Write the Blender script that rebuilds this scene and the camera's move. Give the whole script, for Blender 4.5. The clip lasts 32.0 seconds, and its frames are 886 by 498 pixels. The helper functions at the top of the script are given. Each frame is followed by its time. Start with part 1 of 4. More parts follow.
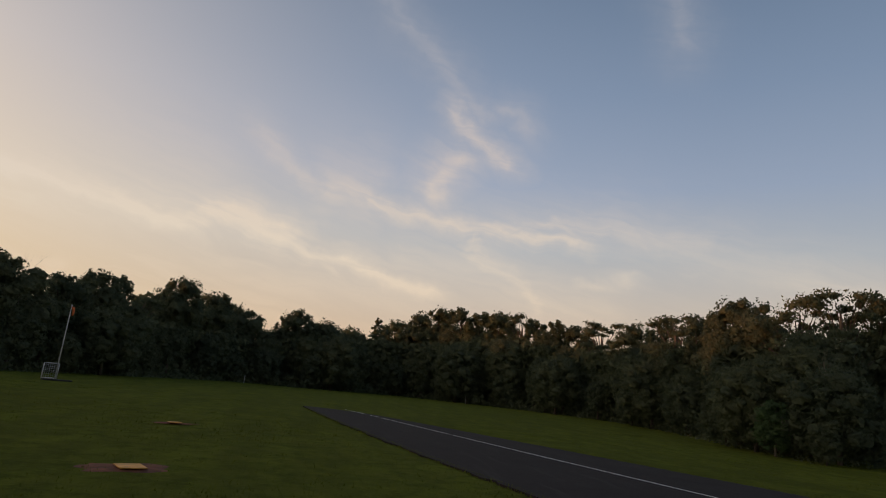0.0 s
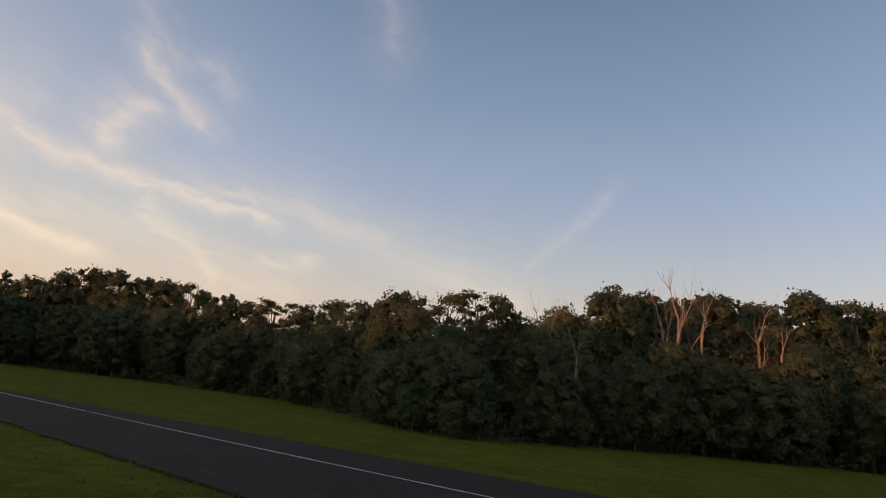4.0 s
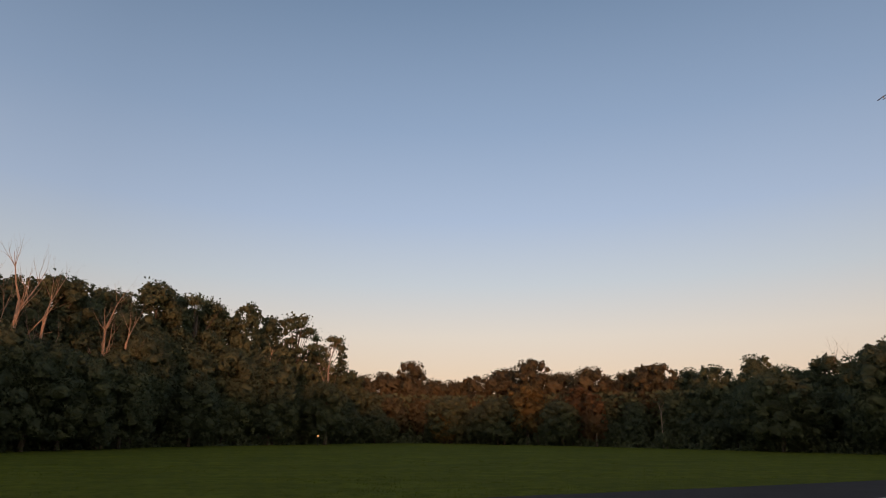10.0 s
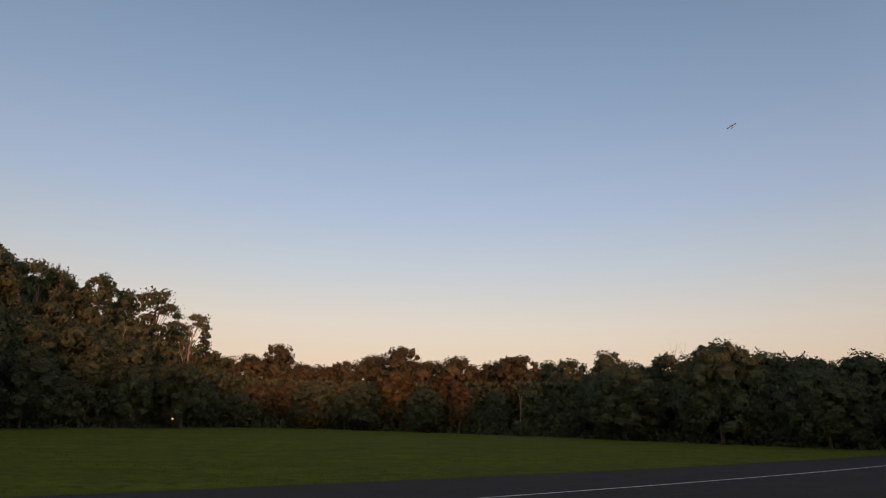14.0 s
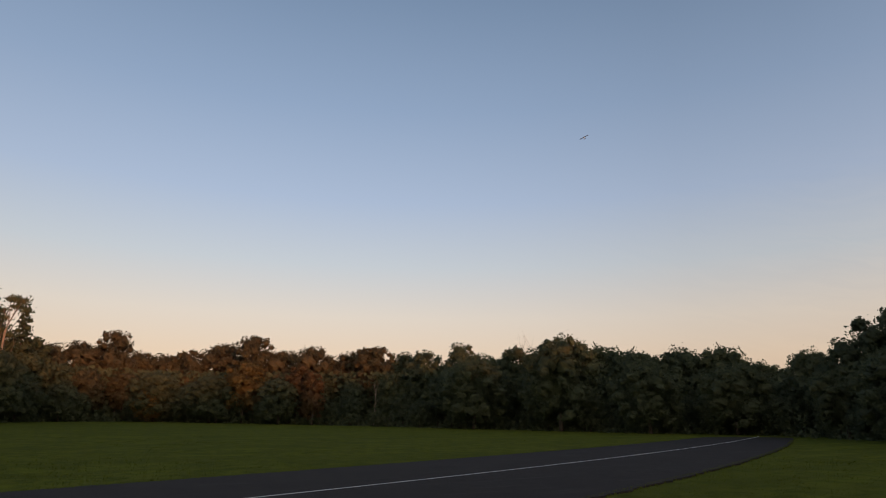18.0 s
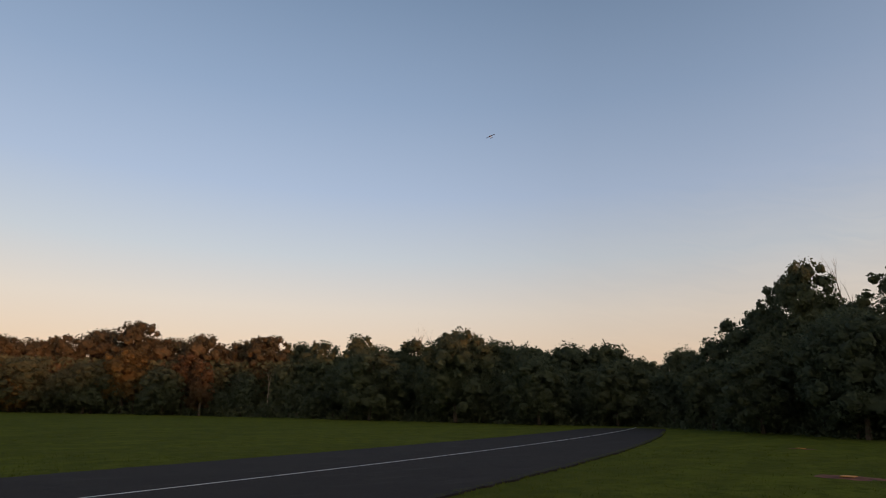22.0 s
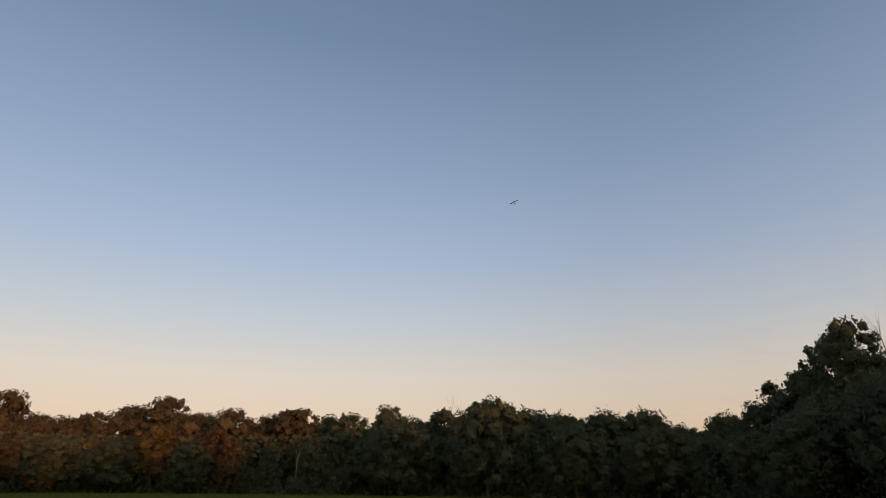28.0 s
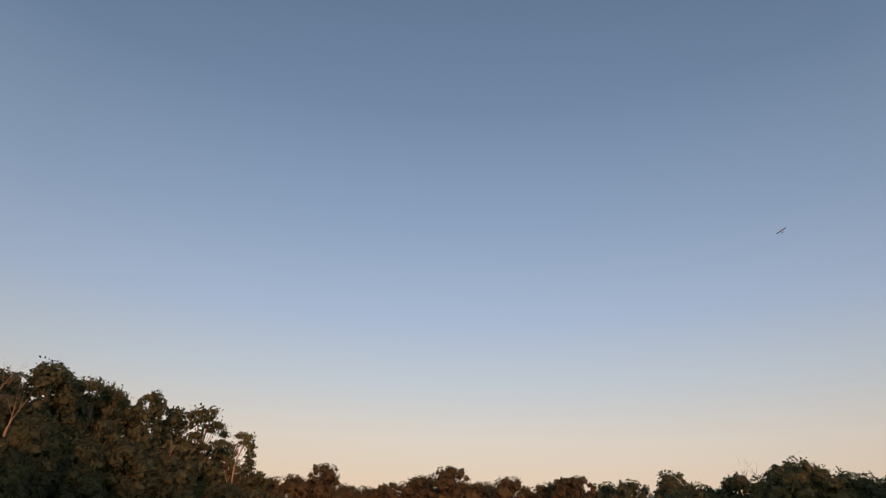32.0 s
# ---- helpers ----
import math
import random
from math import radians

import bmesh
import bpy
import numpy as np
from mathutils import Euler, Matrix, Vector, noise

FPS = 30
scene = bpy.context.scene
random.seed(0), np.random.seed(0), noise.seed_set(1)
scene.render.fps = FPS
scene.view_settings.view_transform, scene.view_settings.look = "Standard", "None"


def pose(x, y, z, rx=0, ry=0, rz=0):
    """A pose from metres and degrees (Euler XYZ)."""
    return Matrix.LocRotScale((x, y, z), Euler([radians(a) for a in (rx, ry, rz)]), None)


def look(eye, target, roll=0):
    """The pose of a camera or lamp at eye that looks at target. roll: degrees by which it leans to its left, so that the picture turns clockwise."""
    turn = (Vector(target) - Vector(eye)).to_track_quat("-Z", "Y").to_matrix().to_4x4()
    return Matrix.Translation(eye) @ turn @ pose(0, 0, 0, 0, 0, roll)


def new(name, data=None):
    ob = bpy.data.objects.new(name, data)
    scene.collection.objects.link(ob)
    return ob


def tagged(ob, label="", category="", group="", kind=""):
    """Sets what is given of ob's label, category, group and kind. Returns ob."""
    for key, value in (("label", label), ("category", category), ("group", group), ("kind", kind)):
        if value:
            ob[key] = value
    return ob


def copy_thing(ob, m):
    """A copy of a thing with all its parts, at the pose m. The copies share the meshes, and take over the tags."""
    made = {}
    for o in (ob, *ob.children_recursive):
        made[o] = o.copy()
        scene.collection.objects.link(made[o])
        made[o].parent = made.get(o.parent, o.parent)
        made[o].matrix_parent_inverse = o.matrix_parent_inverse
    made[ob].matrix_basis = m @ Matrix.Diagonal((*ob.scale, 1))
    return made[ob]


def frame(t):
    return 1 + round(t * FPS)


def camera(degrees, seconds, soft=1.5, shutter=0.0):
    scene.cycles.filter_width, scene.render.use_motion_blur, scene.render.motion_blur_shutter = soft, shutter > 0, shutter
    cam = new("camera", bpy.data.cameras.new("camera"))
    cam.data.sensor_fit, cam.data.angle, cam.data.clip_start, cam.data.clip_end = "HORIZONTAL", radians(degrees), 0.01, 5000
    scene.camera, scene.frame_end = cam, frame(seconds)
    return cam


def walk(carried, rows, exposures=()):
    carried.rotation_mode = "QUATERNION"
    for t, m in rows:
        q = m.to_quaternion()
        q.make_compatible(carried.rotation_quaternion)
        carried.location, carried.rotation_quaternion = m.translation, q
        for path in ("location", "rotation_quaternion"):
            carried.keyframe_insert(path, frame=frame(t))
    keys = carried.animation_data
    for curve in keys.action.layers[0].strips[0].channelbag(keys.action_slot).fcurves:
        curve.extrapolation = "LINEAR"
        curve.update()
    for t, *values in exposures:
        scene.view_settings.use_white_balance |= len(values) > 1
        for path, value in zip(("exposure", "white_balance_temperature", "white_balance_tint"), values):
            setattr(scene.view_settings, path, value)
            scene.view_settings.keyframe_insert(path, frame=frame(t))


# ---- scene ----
cam = camera(72.0, 32.0, soft=1.0)
PATH = [
    (0.0, pose(0, 0, 1.75, 103.57, -5.47, -11.03)),
    (0.5, pose(0, 0, 1.75, 103.67, -5.26, -13.52)),
    (1.0, pose(0, 0, 1.75, 103.52, -5.27, -17.18)),
    (1.5, pose(0, 0, 1.75, 104.18, -5.45, -21.58)),
    (2.0, pose(0, 0, 1.75, 104.28, -6.41, -27.75)),
    (2.5, pose(0, 0, 1.75, 104.29, -7.85, -33.78)),
    (4.5, pose(0, 0, 1.75, 105.68, -5.39, -46.11)),
    (5.0, pose(0, 0, 1.75, 107.11, -4.28, -54.34)),
    (5.5, pose(0, 0, 1.75, 108.86, -2.97, -63.31)),
    (6.0, pose(0, 0, 1.75, 109.48, -1.89, -71.00)),
    (6.5, pose(0, 0, 1.75, 109.01, -1.87, -77.16)),
    (7.0, pose(0, 0, 1.75, 108.24, -1.42, -79.79)),
    (7.5, pose(0, 0, 1.75, 108.19, -1.56, -80.79)),
    (8.0, pose(0, 0, 1.75, 108.18, -1.67, -82.75)),
    (8.5, pose(0, 0, 1.75, 108.26, -1.34, -86.29)),
    (9.0, pose(0, 0, 1.75, 108.12, -0.88, -90.37)),
    (9.5, pose(0, 0, 1.75, 107.66, -0.40, -94.42)),
    (10.0, pose(0, 0, 1.75, 107.27, -0.39, -96.99)),
    (10.5, pose(0, 0, 1.75, 107.24, -0.92, -98.09)),
    (11.0, pose(0, 0, 1.75, 107.03, -0.90, -98.54)),
    (11.5, pose(0, 0, 1.75, 106.94, -1.06, -99.17)),
    (12.0, pose(0, 0, 1.75, 106.84, -1.14, -99.89)),
    (12.5, pose(0, 0, 1.75, 106.85, -1.03, -101.45)),
    (13.0, pose(0, 0, 1.75, 106.81, -1.15, -103.79)),
    (13.5, pose(0, 0, 1.75, 106.62, -1.14, -106.45)),
    (14.0, pose(0, 0, 1.75, 106.22, -1.18, -109.05)),
    (14.5, pose(0, 0, 1.75, 105.49, -1.27, -111.31)),
    (16.5, pose(0, 0, 1.75, 105.75, -0.67, -117.84)),
    (17.0, pose(0, 0, 1.75, 105.84, -0.66, -119.35)),
    (17.5, pose(0, 0, 1.75, 105.51, -1.11, -120.92)),
    (18.0, pose(0, 0, 1.75, 105.60, -0.50, -122.20)),
    (18.5, pose(0, 0, 1.75, 105.79, -0.35, -123.79)),
    (19.0, pose(0, 0, 1.75, 105.20, -0.58, -125.38)),
    (19.5, pose(0, 0, 1.75, 104.90, -1.00, -126.29)),
    (20.0, pose(0, 0, 1.75, 104.85, -0.79, -127.40)),
    (20.5, pose(0, 0, 1.75, 105.16, -1.03, -128.52)),
    (21.0, pose(0, 0, 1.75, 104.57, -1.29, -129.91)),
    (21.5, pose(0, 0, 1.75, 103.79, -1.27, -130.98)),
    (22.0, pose(0, 0, 1.75, 104.95, -0.71, -131.65)),
    (22.5, pose(0, 0, 1.75, 104.87, -0.76, -132.48)),
    (23.0, pose(0, 0, 1.75, 105.31, -0.53, -133.37)),
    (23.5, pose(0, 0, 1.75, 105.20, -0.51, -134.14)),
    (24.0, pose(0, 0, 1.75, 104.78, -0.65, -134.68)),
    (24.5, pose(0, 0, 1.75, 104.57, -0.13, -135.12)),
    (26.5, pose(0, 0, 1.75, 106.29, -0.05, -133.54)),
    (27.0, pose(0, 0, 1.75, 107.59, 0.64, -131.83)),
    (27.5, pose(0, 0, 1.75, 109.56, 0.95, -130.58)),
    (28.0, pose(0, 0, 1.75, 111.21, 0.08, -128.79)),
    (28.5, pose(0, 0, 1.75, 110.76, 0.33, -127.02)),
    (29.0, pose(0, 0, 1.75, 111.59, 0.82, -123.27)),
    (29.5, pose(0, 0, 1.75, 112.67, 0.68, -120.48)),
    (30.0, pose(0, 0, 1.75, 114.30, 1.48, -117.00)),
    (30.5, pose(0, 0, 1.75, 114.77, 0.91, -114.25)),
    (31.0, pose(0, 0, 1.75, 115.47, -0.20, -111.77)),
    (31.5, pose(0, 0, 1.75, 116.35, -1.38, -108.09)),
    (32.0, pose(0, 0, 1.75, 116.63, -1.68, -104.63)),
]
EXPOSURES = ((0, -0.36), (2.5, -0.3), (4.5, -0.1), (6, -0.04), (9, -0.11), (19, -0.11), (24, -0.06), (27, -0.08), (29, -0.17), (32, -0.17))
walk(cam, PATH, EXPOSURES)

# ---- sky, sun ----
SUN_AZ, SUN_EL = -85.0, 2.3     # compass degrees from +y towards +x, and degrees above the horizon


def link(tree, a, b):
    tree.links.new(a, b)


def node(tree, kind, **settings):
    n = tree.nodes.new(kind)
    for key, value in settings.items():
        setattr(n, key, value)
    return n


def math_node(tree, op, a, b=None, c=None, clamp=False):
    n = node(tree, "ShaderNodeMath", operation=op, use_clamp=clamp)
    for i, v in enumerate((a, b, c)):
        if v is None:
            continue
        if isinstance(v, (int, float)):
            n.inputs[i].default_value = v
        else:
            link(tree, v, n.inputs[i])
    return n.outputs[0]


def ramp_node(tree, fac, stops, mode="LINEAR"):
    n = node(tree, "ShaderNodeValToRGB")
    n.color_ramp.interpolation = mode
    els = n.color_ramp.elements
    while len(els) < len(stops):
        els.new(0.5)
    for e, (p, c) in zip(els, stops):
        e.position, e.color = p, (*c, 1)
    link(tree, fac, n.inputs[0])
    return n.outputs[0]


def mix_node(tree, fac, a, b, mode="MIX"):
    n = node(tree, "ShaderNodeMix", data_type="RGBA", blend_type=mode)
    for sock, v in ((n.inputs[0], fac), (n.inputs[6], a), (n.inputs[7], b)):
        if isinstance(v, (int, float)):
            sock.default_value = v
        elif isinstance(v, tuple):
            sock.default_value = (*v, 1)
        else:
            link(tree, v, sock)
    return n.outputs[2]


def srgb(r, g, b):
    return tuple(((c / 255 + 0.055) / 1.055) ** 2.4 if c > 10 else c / 255 / 12.92 for c in (r, g, b))


# cirrus wisps: compass and height of both ends in degrees, width, strength
WISPS_SUNWARD = (
    (-32.1, 14.4, -29.2, 14.1, 0.69, 0.92), (-29.2, 14.1, -24.4, 13.9, 0.69, 0.92), (-24.4, 13.9, -19.4, 13.6, 0.69, 0.92),
    (-19.4, 13.6, -15.8, 12.7, 0.69, 0.92), (-15.8, 12.7, -12.5, 12.6, 0.69, 0.92), (-12.3, 13.9, -9.6, 14.0, 0.79, 0.95),
    (-9.6, 14.0, -7.0, 13.4, 0.79, 0.95), (-7.0, 13.4, -4.9, 12.8, 0.79, 0.95), (-4.8, 12.5, -2.2, 11.6, 0.58, 0.8),
    (-2.2, 11.6, 0.8, 11.5, 0.58, 0.8), (0.8, 11.5, 3.9, 10.6, 0.58, 0.8), (3.9, 10.6, 8.5, 9.5, 0.58, 0.8),
    (-3.3, 12.3, -0.5, 10.3, 0.42, 0.5), (-28.7, 12.2, -13.0, 13.6, 2.4, 0.42),
)
WISPS_HIGH = (
    (-9.0, 21.4, -6.6, 20.0, 0.63, 0.3), (-6.6, 20.0, -4.2, 18.2, 0.63, 0.3), (-4.2, 18.2, -1.2, 17.1, 0.63, 0.3),
    (-1.6, 17.8, 2.0, 17.8, 1.5, 0.45), (2.1, 17.2, 5.2, 16.6, 0.63, 0.6), (5.2, 16.6, 8.3, 16.2, 0.63, 0.6),
    (8.3, 16.2, 11.9, 15.9, 0.63, 0.6), (11.9, 15.9, 15.0, 15.4, 0.63, 0.6), (8.6, 18.4, 8.1, 19.3, 1, 0.55),
    (8.1, 19.3, 9.4, 21.0, 1, 0.55), (9.4, 21.0, 10.6, 21.9, 1, 0.55), (15.3, 22.0, 12.9, 23.1, 0.58, 0.55),
    (12.9, 23.1, 11.2, 24.6, 0.58, 0.55), (11.2, 24.6, 9.8, 26.4, 0.58, 0.55), (12.6, 25.6, 10.9, 27.6, 0.74, 0.24),
    (10.9, 27.6, 8.8, 29.3, 0.74, 0.24), (8.8, 29.3, 5.5, 31.9, 0.74, 0.24), (5.5, 31.9, 1.6, 34.7, 0.74, 0.24),
    (17.0, 24.8, 15.6, 26.3, 0.53, 0.27), (15.6, 26.3, 14.2, 26.5, 0.53, 0.27), (30.0, 38.1, 31.2, 35.3, 0.9, 0.26),
    (31.2, 35.3, 32.0, 32.5, 0.9, 0.26),
)
WISPS_LOW = (
    (12.2, 14.1, 13.0, 15.2, 0.48, 0.5), (13.0, 15.2, 15.4, 16.0, 0.48, 0.5), (15.4, 16.0, 20.5, 16.4, 0.48, 0.5),
    (20.5, 16.4, 22.5, 15.0, 0.48, 0.5), (15.4, 15.9, 25.5, 16.2, 1.1, 0.35), (25.5, 16.2, 33.9, 14.2, 1.1, 0.35),
    (12.3, 14.4, 13.0, 13.3, 0.74, 0.5), (13.0, 13.3, 14.9, 12.2, 0.74, 0.5), (14.9, 12.2, 17.5, 10.8, 0.74, 0.5),
    (17.5, 10.8, 19.1, 9.1, 0.74, 0.5), (14.5, 15.3, 22.5, 15.0, 0.48, 0.55), (5.7, 11.9, 13.7, 11.7, 1.6, 0.3),
    (13.7, 11.7, 20.8, 9.2, 1.6, 0.3), (20.8, 9.2, 25.7, 8.5, 1.6, 0.3), (22.7, 11.1, 27.1, 11.6, 0.53, 0.35),
    (-6.7, 8.4, 2.2, 8.2, 1.4, 0.3), (2.2, 8.2, 9.1, 8.2, 1.4, 0.3), (-28.1, 5.5, -22.3, 6.7, 0.95, 0.5),
    (48.2, 13.6, 49.4, 15.5, 0.34, 0.15), (49.4, 15.5, 52.3, 18.0, 0.34, 0.15), (52.3, 18.0, 54.9, 20.6, 0.34, 0.15),
    (31.7, 14.3, 36.8, 13.2, 1.2, 0.28), (36.8, 13.2, 41.9, 11.9, 1.2, 0.28), (41.9, 11.9, 46.2, 10.3, 1.2, 0.28),
)
WISPS = WISPS_SUNWARD + WISPS_HIGH + WISPS_LOW
world = bpy.data.worlds.new("dusk_sky")
world.use_nodes = True
scene.world = world
wt = world.node_tree
wt.nodes.clear()
coord = node(wt, "ShaderNodeTexCoord").outputs["Generated"]
sep = node(wt, "ShaderNodeSeparateXYZ")
link(wt, coord, sep.inputs[0])
height = math_node(wt, "MULTIPLY", math_node(wt, "ARCSINE", math_node(wt, "MAXIMUM", sep.outputs[2], -0.2)), 57.2958)
compass = math_node(wt, "MULTIPLY", math_node(wt, "ARCTAN2", sep.outputs[0], sep.outputs[1]), 57.2958)
up = math_node(wt, "DIVIDE", height, 60, clamp=True)
# clear sky away from the sun
clear = ramp_node(wt, up, (
    (0.0, srgb(218, 180, 156)), (0.09, srgb(226, 200, 179)), (0.15, srgb(220, 206, 195)), (0.23, srgb(194, 199, 207)),
    (0.33, srgb(168, 183, 209)), (0.47, srgb(142, 162, 192)), (0.66, srgb(112, 134, 164)), (1.0, srgb(78, 96, 124))))
# hazier and warmer towards the set sun
glow = ramp_node(wt, up, (
    (0.0, srgb(255, 200, 140)), (0.10, srgb(250, 216, 172)), (0.24, srgb(255, 232, 206)), (0.4, srgb(232, 218, 210)),
    (0.62, srgb(186, 184, 190)), (1.0, srgb(112, 120, 142))))
# the sky facing the set sun is a little brighter than its flanks
facing = math_node(wt, "MULTIPLY_ADD", math_node(wt, "COSINE", math_node(wt, "RADIANS", math_node(wt, "SUBTRACT", compass, 105))), 0.5, 0.5)
flank = ramp_node(wt, facing, ((0.5, (0.5, 0.5, 0.5)), (0.67, (0.47, 0.47, 0.47)), (0.82, (0.465, 0.465, 0.465)), (0.885, (0.475, 0.475, 0.475)), (0.953, (0.525, 0.525, 0.525)), (1.0, (0.555, 0.555, 0.555))))
clear = mix_node(wt, 1.0, clear, mix_node(wt, 1.0, flank, (2.0, 2.0, 2.0), "MULTIPLY"), "MULTIPLY")
near_sun = math_node(wt, "MULTIPLY_ADD", math_node(wt, "COSINE", math_node(wt, "RADIANS", math_node(wt, "SUBTRACT", compass, SUN_AZ))), 0.5, 0.5)
glow_fac = math_node(wt, "MULTIPLY", math_node(wt, "POWER", near_sun, 4.0), 2.4, clamp=True)
sky_colour = mix_node(wt, glow_fac, clear, glow)
# far brighter sky round the low sun behind the camera, added to light woods
halo_low = math_node(wt, "EXPONENT", math_node(wt, "MULTIPLY", math_node(wt, "MAXIMUM", height, 0), -1 / 14))
halo_fac = math_node(wt, "MULTIPLY", math_node(wt, "POWER", near_sun, 26.0), math_node(wt, "MULTIPLY", halo_low, 3.0))
halo_colour = mix_node(wt, 1.0, (1.0, 0.82, 0.62), halo_fac, "MULTIPLY")
sky_colour = mix_node(wt, 1.0, sky_colour, halo_colour, "ADD")
# cirrus
place = node(wt, "ShaderNodeCombineXYZ")
link(wt, compass, place.inputs[0]), link(wt, height, place.inputs[1])
warp = node(wt, "ShaderNodeTexNoise")
warp.inputs["Scale"].default_value, warp.inputs["Detail"].default_value = 0.25, 3
link(wt, place.outputs[0], warp.inputs["Vector"])
shift = node(wt, "ShaderNodeVectorMath", operation="MULTIPLY_ADD")
link(wt, warp.outputs["Color"], shift.inputs[0])
shift.inputs[1].default_value, shift.inputs[2].default_value = (2.6, 2.0, 0), (-1.3, -1.0, 0)
bent = node(wt, "ShaderNodeVectorMath", operation="ADD")
link(wt, place.outputs[0], bent.inputs[0]), link(wt, shift.outputs[0], bent.inputs[1])
crimp = node(wt, "ShaderNodeTexNoise")
crimp.inputs["Scale"].default_value, crimp.inputs["Detail"].default_value = 0.9, 3
link(wt, place.outputs[0], crimp.inputs["Vector"])
crimp_shift = node(wt, "ShaderNodeVectorMath", operation="MULTIPLY_ADD")
link(wt, crimp.outputs["Color"], crimp_shift.inputs[0])
crimp_shift.inputs[1].default_value, crimp_shift.inputs[2].default_value = (1.3, 0.9, 0), (-0.65, -0.45, 0)
crimped = node(wt, "ShaderNodeVectorMath", operation="ADD")
link(wt, bent.outputs[0], crimped.inputs[0]), link(wt, crimp_shift.outputs[0], crimped.inputs[1])
total = None
for a0, e0, a1, e1, wide, strong in WISPS:
    long = math.hypot(a1 - a0, e1 - e0)
    rel = node(wt, "ShaderNodeVectorMath", operation="SUBTRACT")
    link(wt, crimped.outputs[0], rel.inputs[0])
    rel.inputs[1].default_value = (a0, e0, 0)
    along = node(wt, "ShaderNodeVectorMath", operation="DOT_PRODUCT")
    link(wt, rel.outputs[0], along.inputs[0])
    along.inputs[1].default_value = ((a1 - a0) / long, (e1 - e0) / long, 0)
    across = node(wt, "ShaderNodeVectorMath", operation="DOT_PRODUCT")
    link(wt, rel.outputs[0], across.inputs[0])
    across.inputs[1].default_value = (-(e1 - e0) / long, (a1 - a0) / long, 0)
    over = math_node(wt, "SUBTRACT", math_node(wt, "ABSOLUTE", math_node(wt, "SUBTRACT", along.outputs["Value"], long / 2)), long * 0.45)
    over = math_node(wt, "DIVIDE", math_node(wt, "MAXIMUM", over, 0), long * 0.08 + 0.7)
    side = math_node(wt, "DIVIDE", across.outputs["Value"], wide)
    d2 = math_node(wt, "MULTIPLY_ADD", over, over, math_node(wt, "MULTIPLY", side, side))
    core = math_node(wt, "MULTIPLY", math_node(wt, "EXPONENT", math_node(wt, "MULTIPLY", d2, -1.0)), 0.46)
    halo = math_node(wt, "MULTIPLY", math_node(wt, "EXPONENT", math_node(wt, "MULTIPLY", d2, -0.1)), 0.52)
    wisp = math_node(wt, "MULTIPLY", math_node(wt, "ADD", core, halo), strong * 1.36)
    total = wisp if total is None else math_node(wt, "MAXIMUM", total, wisp)
fibre = node(wt, "ShaderNodeTexNoise")
fibre.inputs["Scale"].default_value, fibre.inputs["Detail"].default_value = 0.4, 4
fibre.inputs["Distortion"].default_value = 1.2
stretch = node(wt, "ShaderNodeVectorMath", operation="MULTIPLY")
turn_v = node(wt, "ShaderNodeMapping")
turn_v.inputs["Rotation"].default_value = (0, 0, radians(12))
link(wt, bent.outputs[0], turn_v.inputs[0])
link(wt, turn_v.outputs[0], stretch.inputs[0])
stretch.inputs[1].default_value = (0.28, 1.9, 1)
link(wt, stretch.outputs[0], fibre.inputs["Vector"])
fibres = math_node(wt, "MULTIPLY_ADD", fibre.outputs["Fac"], 2.6, -0.7, clamp=True)
veil_side = math_node(wt, "MULTIPLY", math_node(wt, "POWER", near_sun, 1.6), 2.2, clamp=True)
veil_low = math_node(wt, "MULTIPLY_ADD", height, -1 / 20, 1.15, clamp=True)
veil = math_node(wt, "MULTIPLY", math_node(wt, "MULTIPLY", veil_side, veil_low), 0.5)
soft_fibres = math_node(wt, "MULTIPLY_ADD", fibres, 0.55, 0.5)
cloud = math_node(wt, "MAXIMUM", math_node(wt, "MULTIPLY", total, soft_fibres), math_node(wt, "MULTIPLY", veil, fibres), clamp=True)
cloud_colour = ramp_node(wt, up, ((0.05, srgb(255, 222, 190)), (0.2, srgb(255, 236, 214)), (0.35, srgb(246, 226, 212)), (0.65, srgb(194, 195, 204))))
sky_colour = mix_node(wt, cloud, sky_colour, cloud_colour)
air = node(wt, "ShaderNodeTexSky", sky_type="NISHITA", sun_disc=False, sun_elevation=radians(SUN_EL), sun_rotation=radians(SUN_AZ))
back = node(wt, "ShaderNodeBackground")
link(wt, sky_colour, back.inputs[0])
back.inputs[1].default_value = 0.92
back2 = node(wt, "ShaderNodeBackground")
link(wt, air.outputs[0], back2.inputs[0])
back2.inputs[1].default_value = 0.04
both = node(wt, "ShaderNodeAddShader")
link(wt, back.outputs[0], both.inputs[0]), link(wt, back2.outputs[0], both.inputs[1])
link(wt, both.outputs[0], node(wt, "ShaderNodeOutputWorld").inputs[0])

sun = new("sun", bpy.data.lights.new("sun", "SUN"))
sun.data.energy, sun.data.angle, sun.data.color = 3.7, radians(1.6), (1.0, 0.375, 0.18)
toward_sun = Vector((math.sin(radians(SUN_AZ)) * math.cos(radians(SUN_EL)), math.cos(radians(SUN_AZ)) * math.cos(radians(SUN_EL)), math.sin(radians(SUN_EL))))
sun.matrix_world = look(toward_sun * 300, (0, 0, 0))

# ---- materials ----


def material(name):
    m = bpy.data.materials.new(name)
    m.use_nodes = True
    t = m.node_tree
    return m, t, t.nodes["Principled BSDF"]


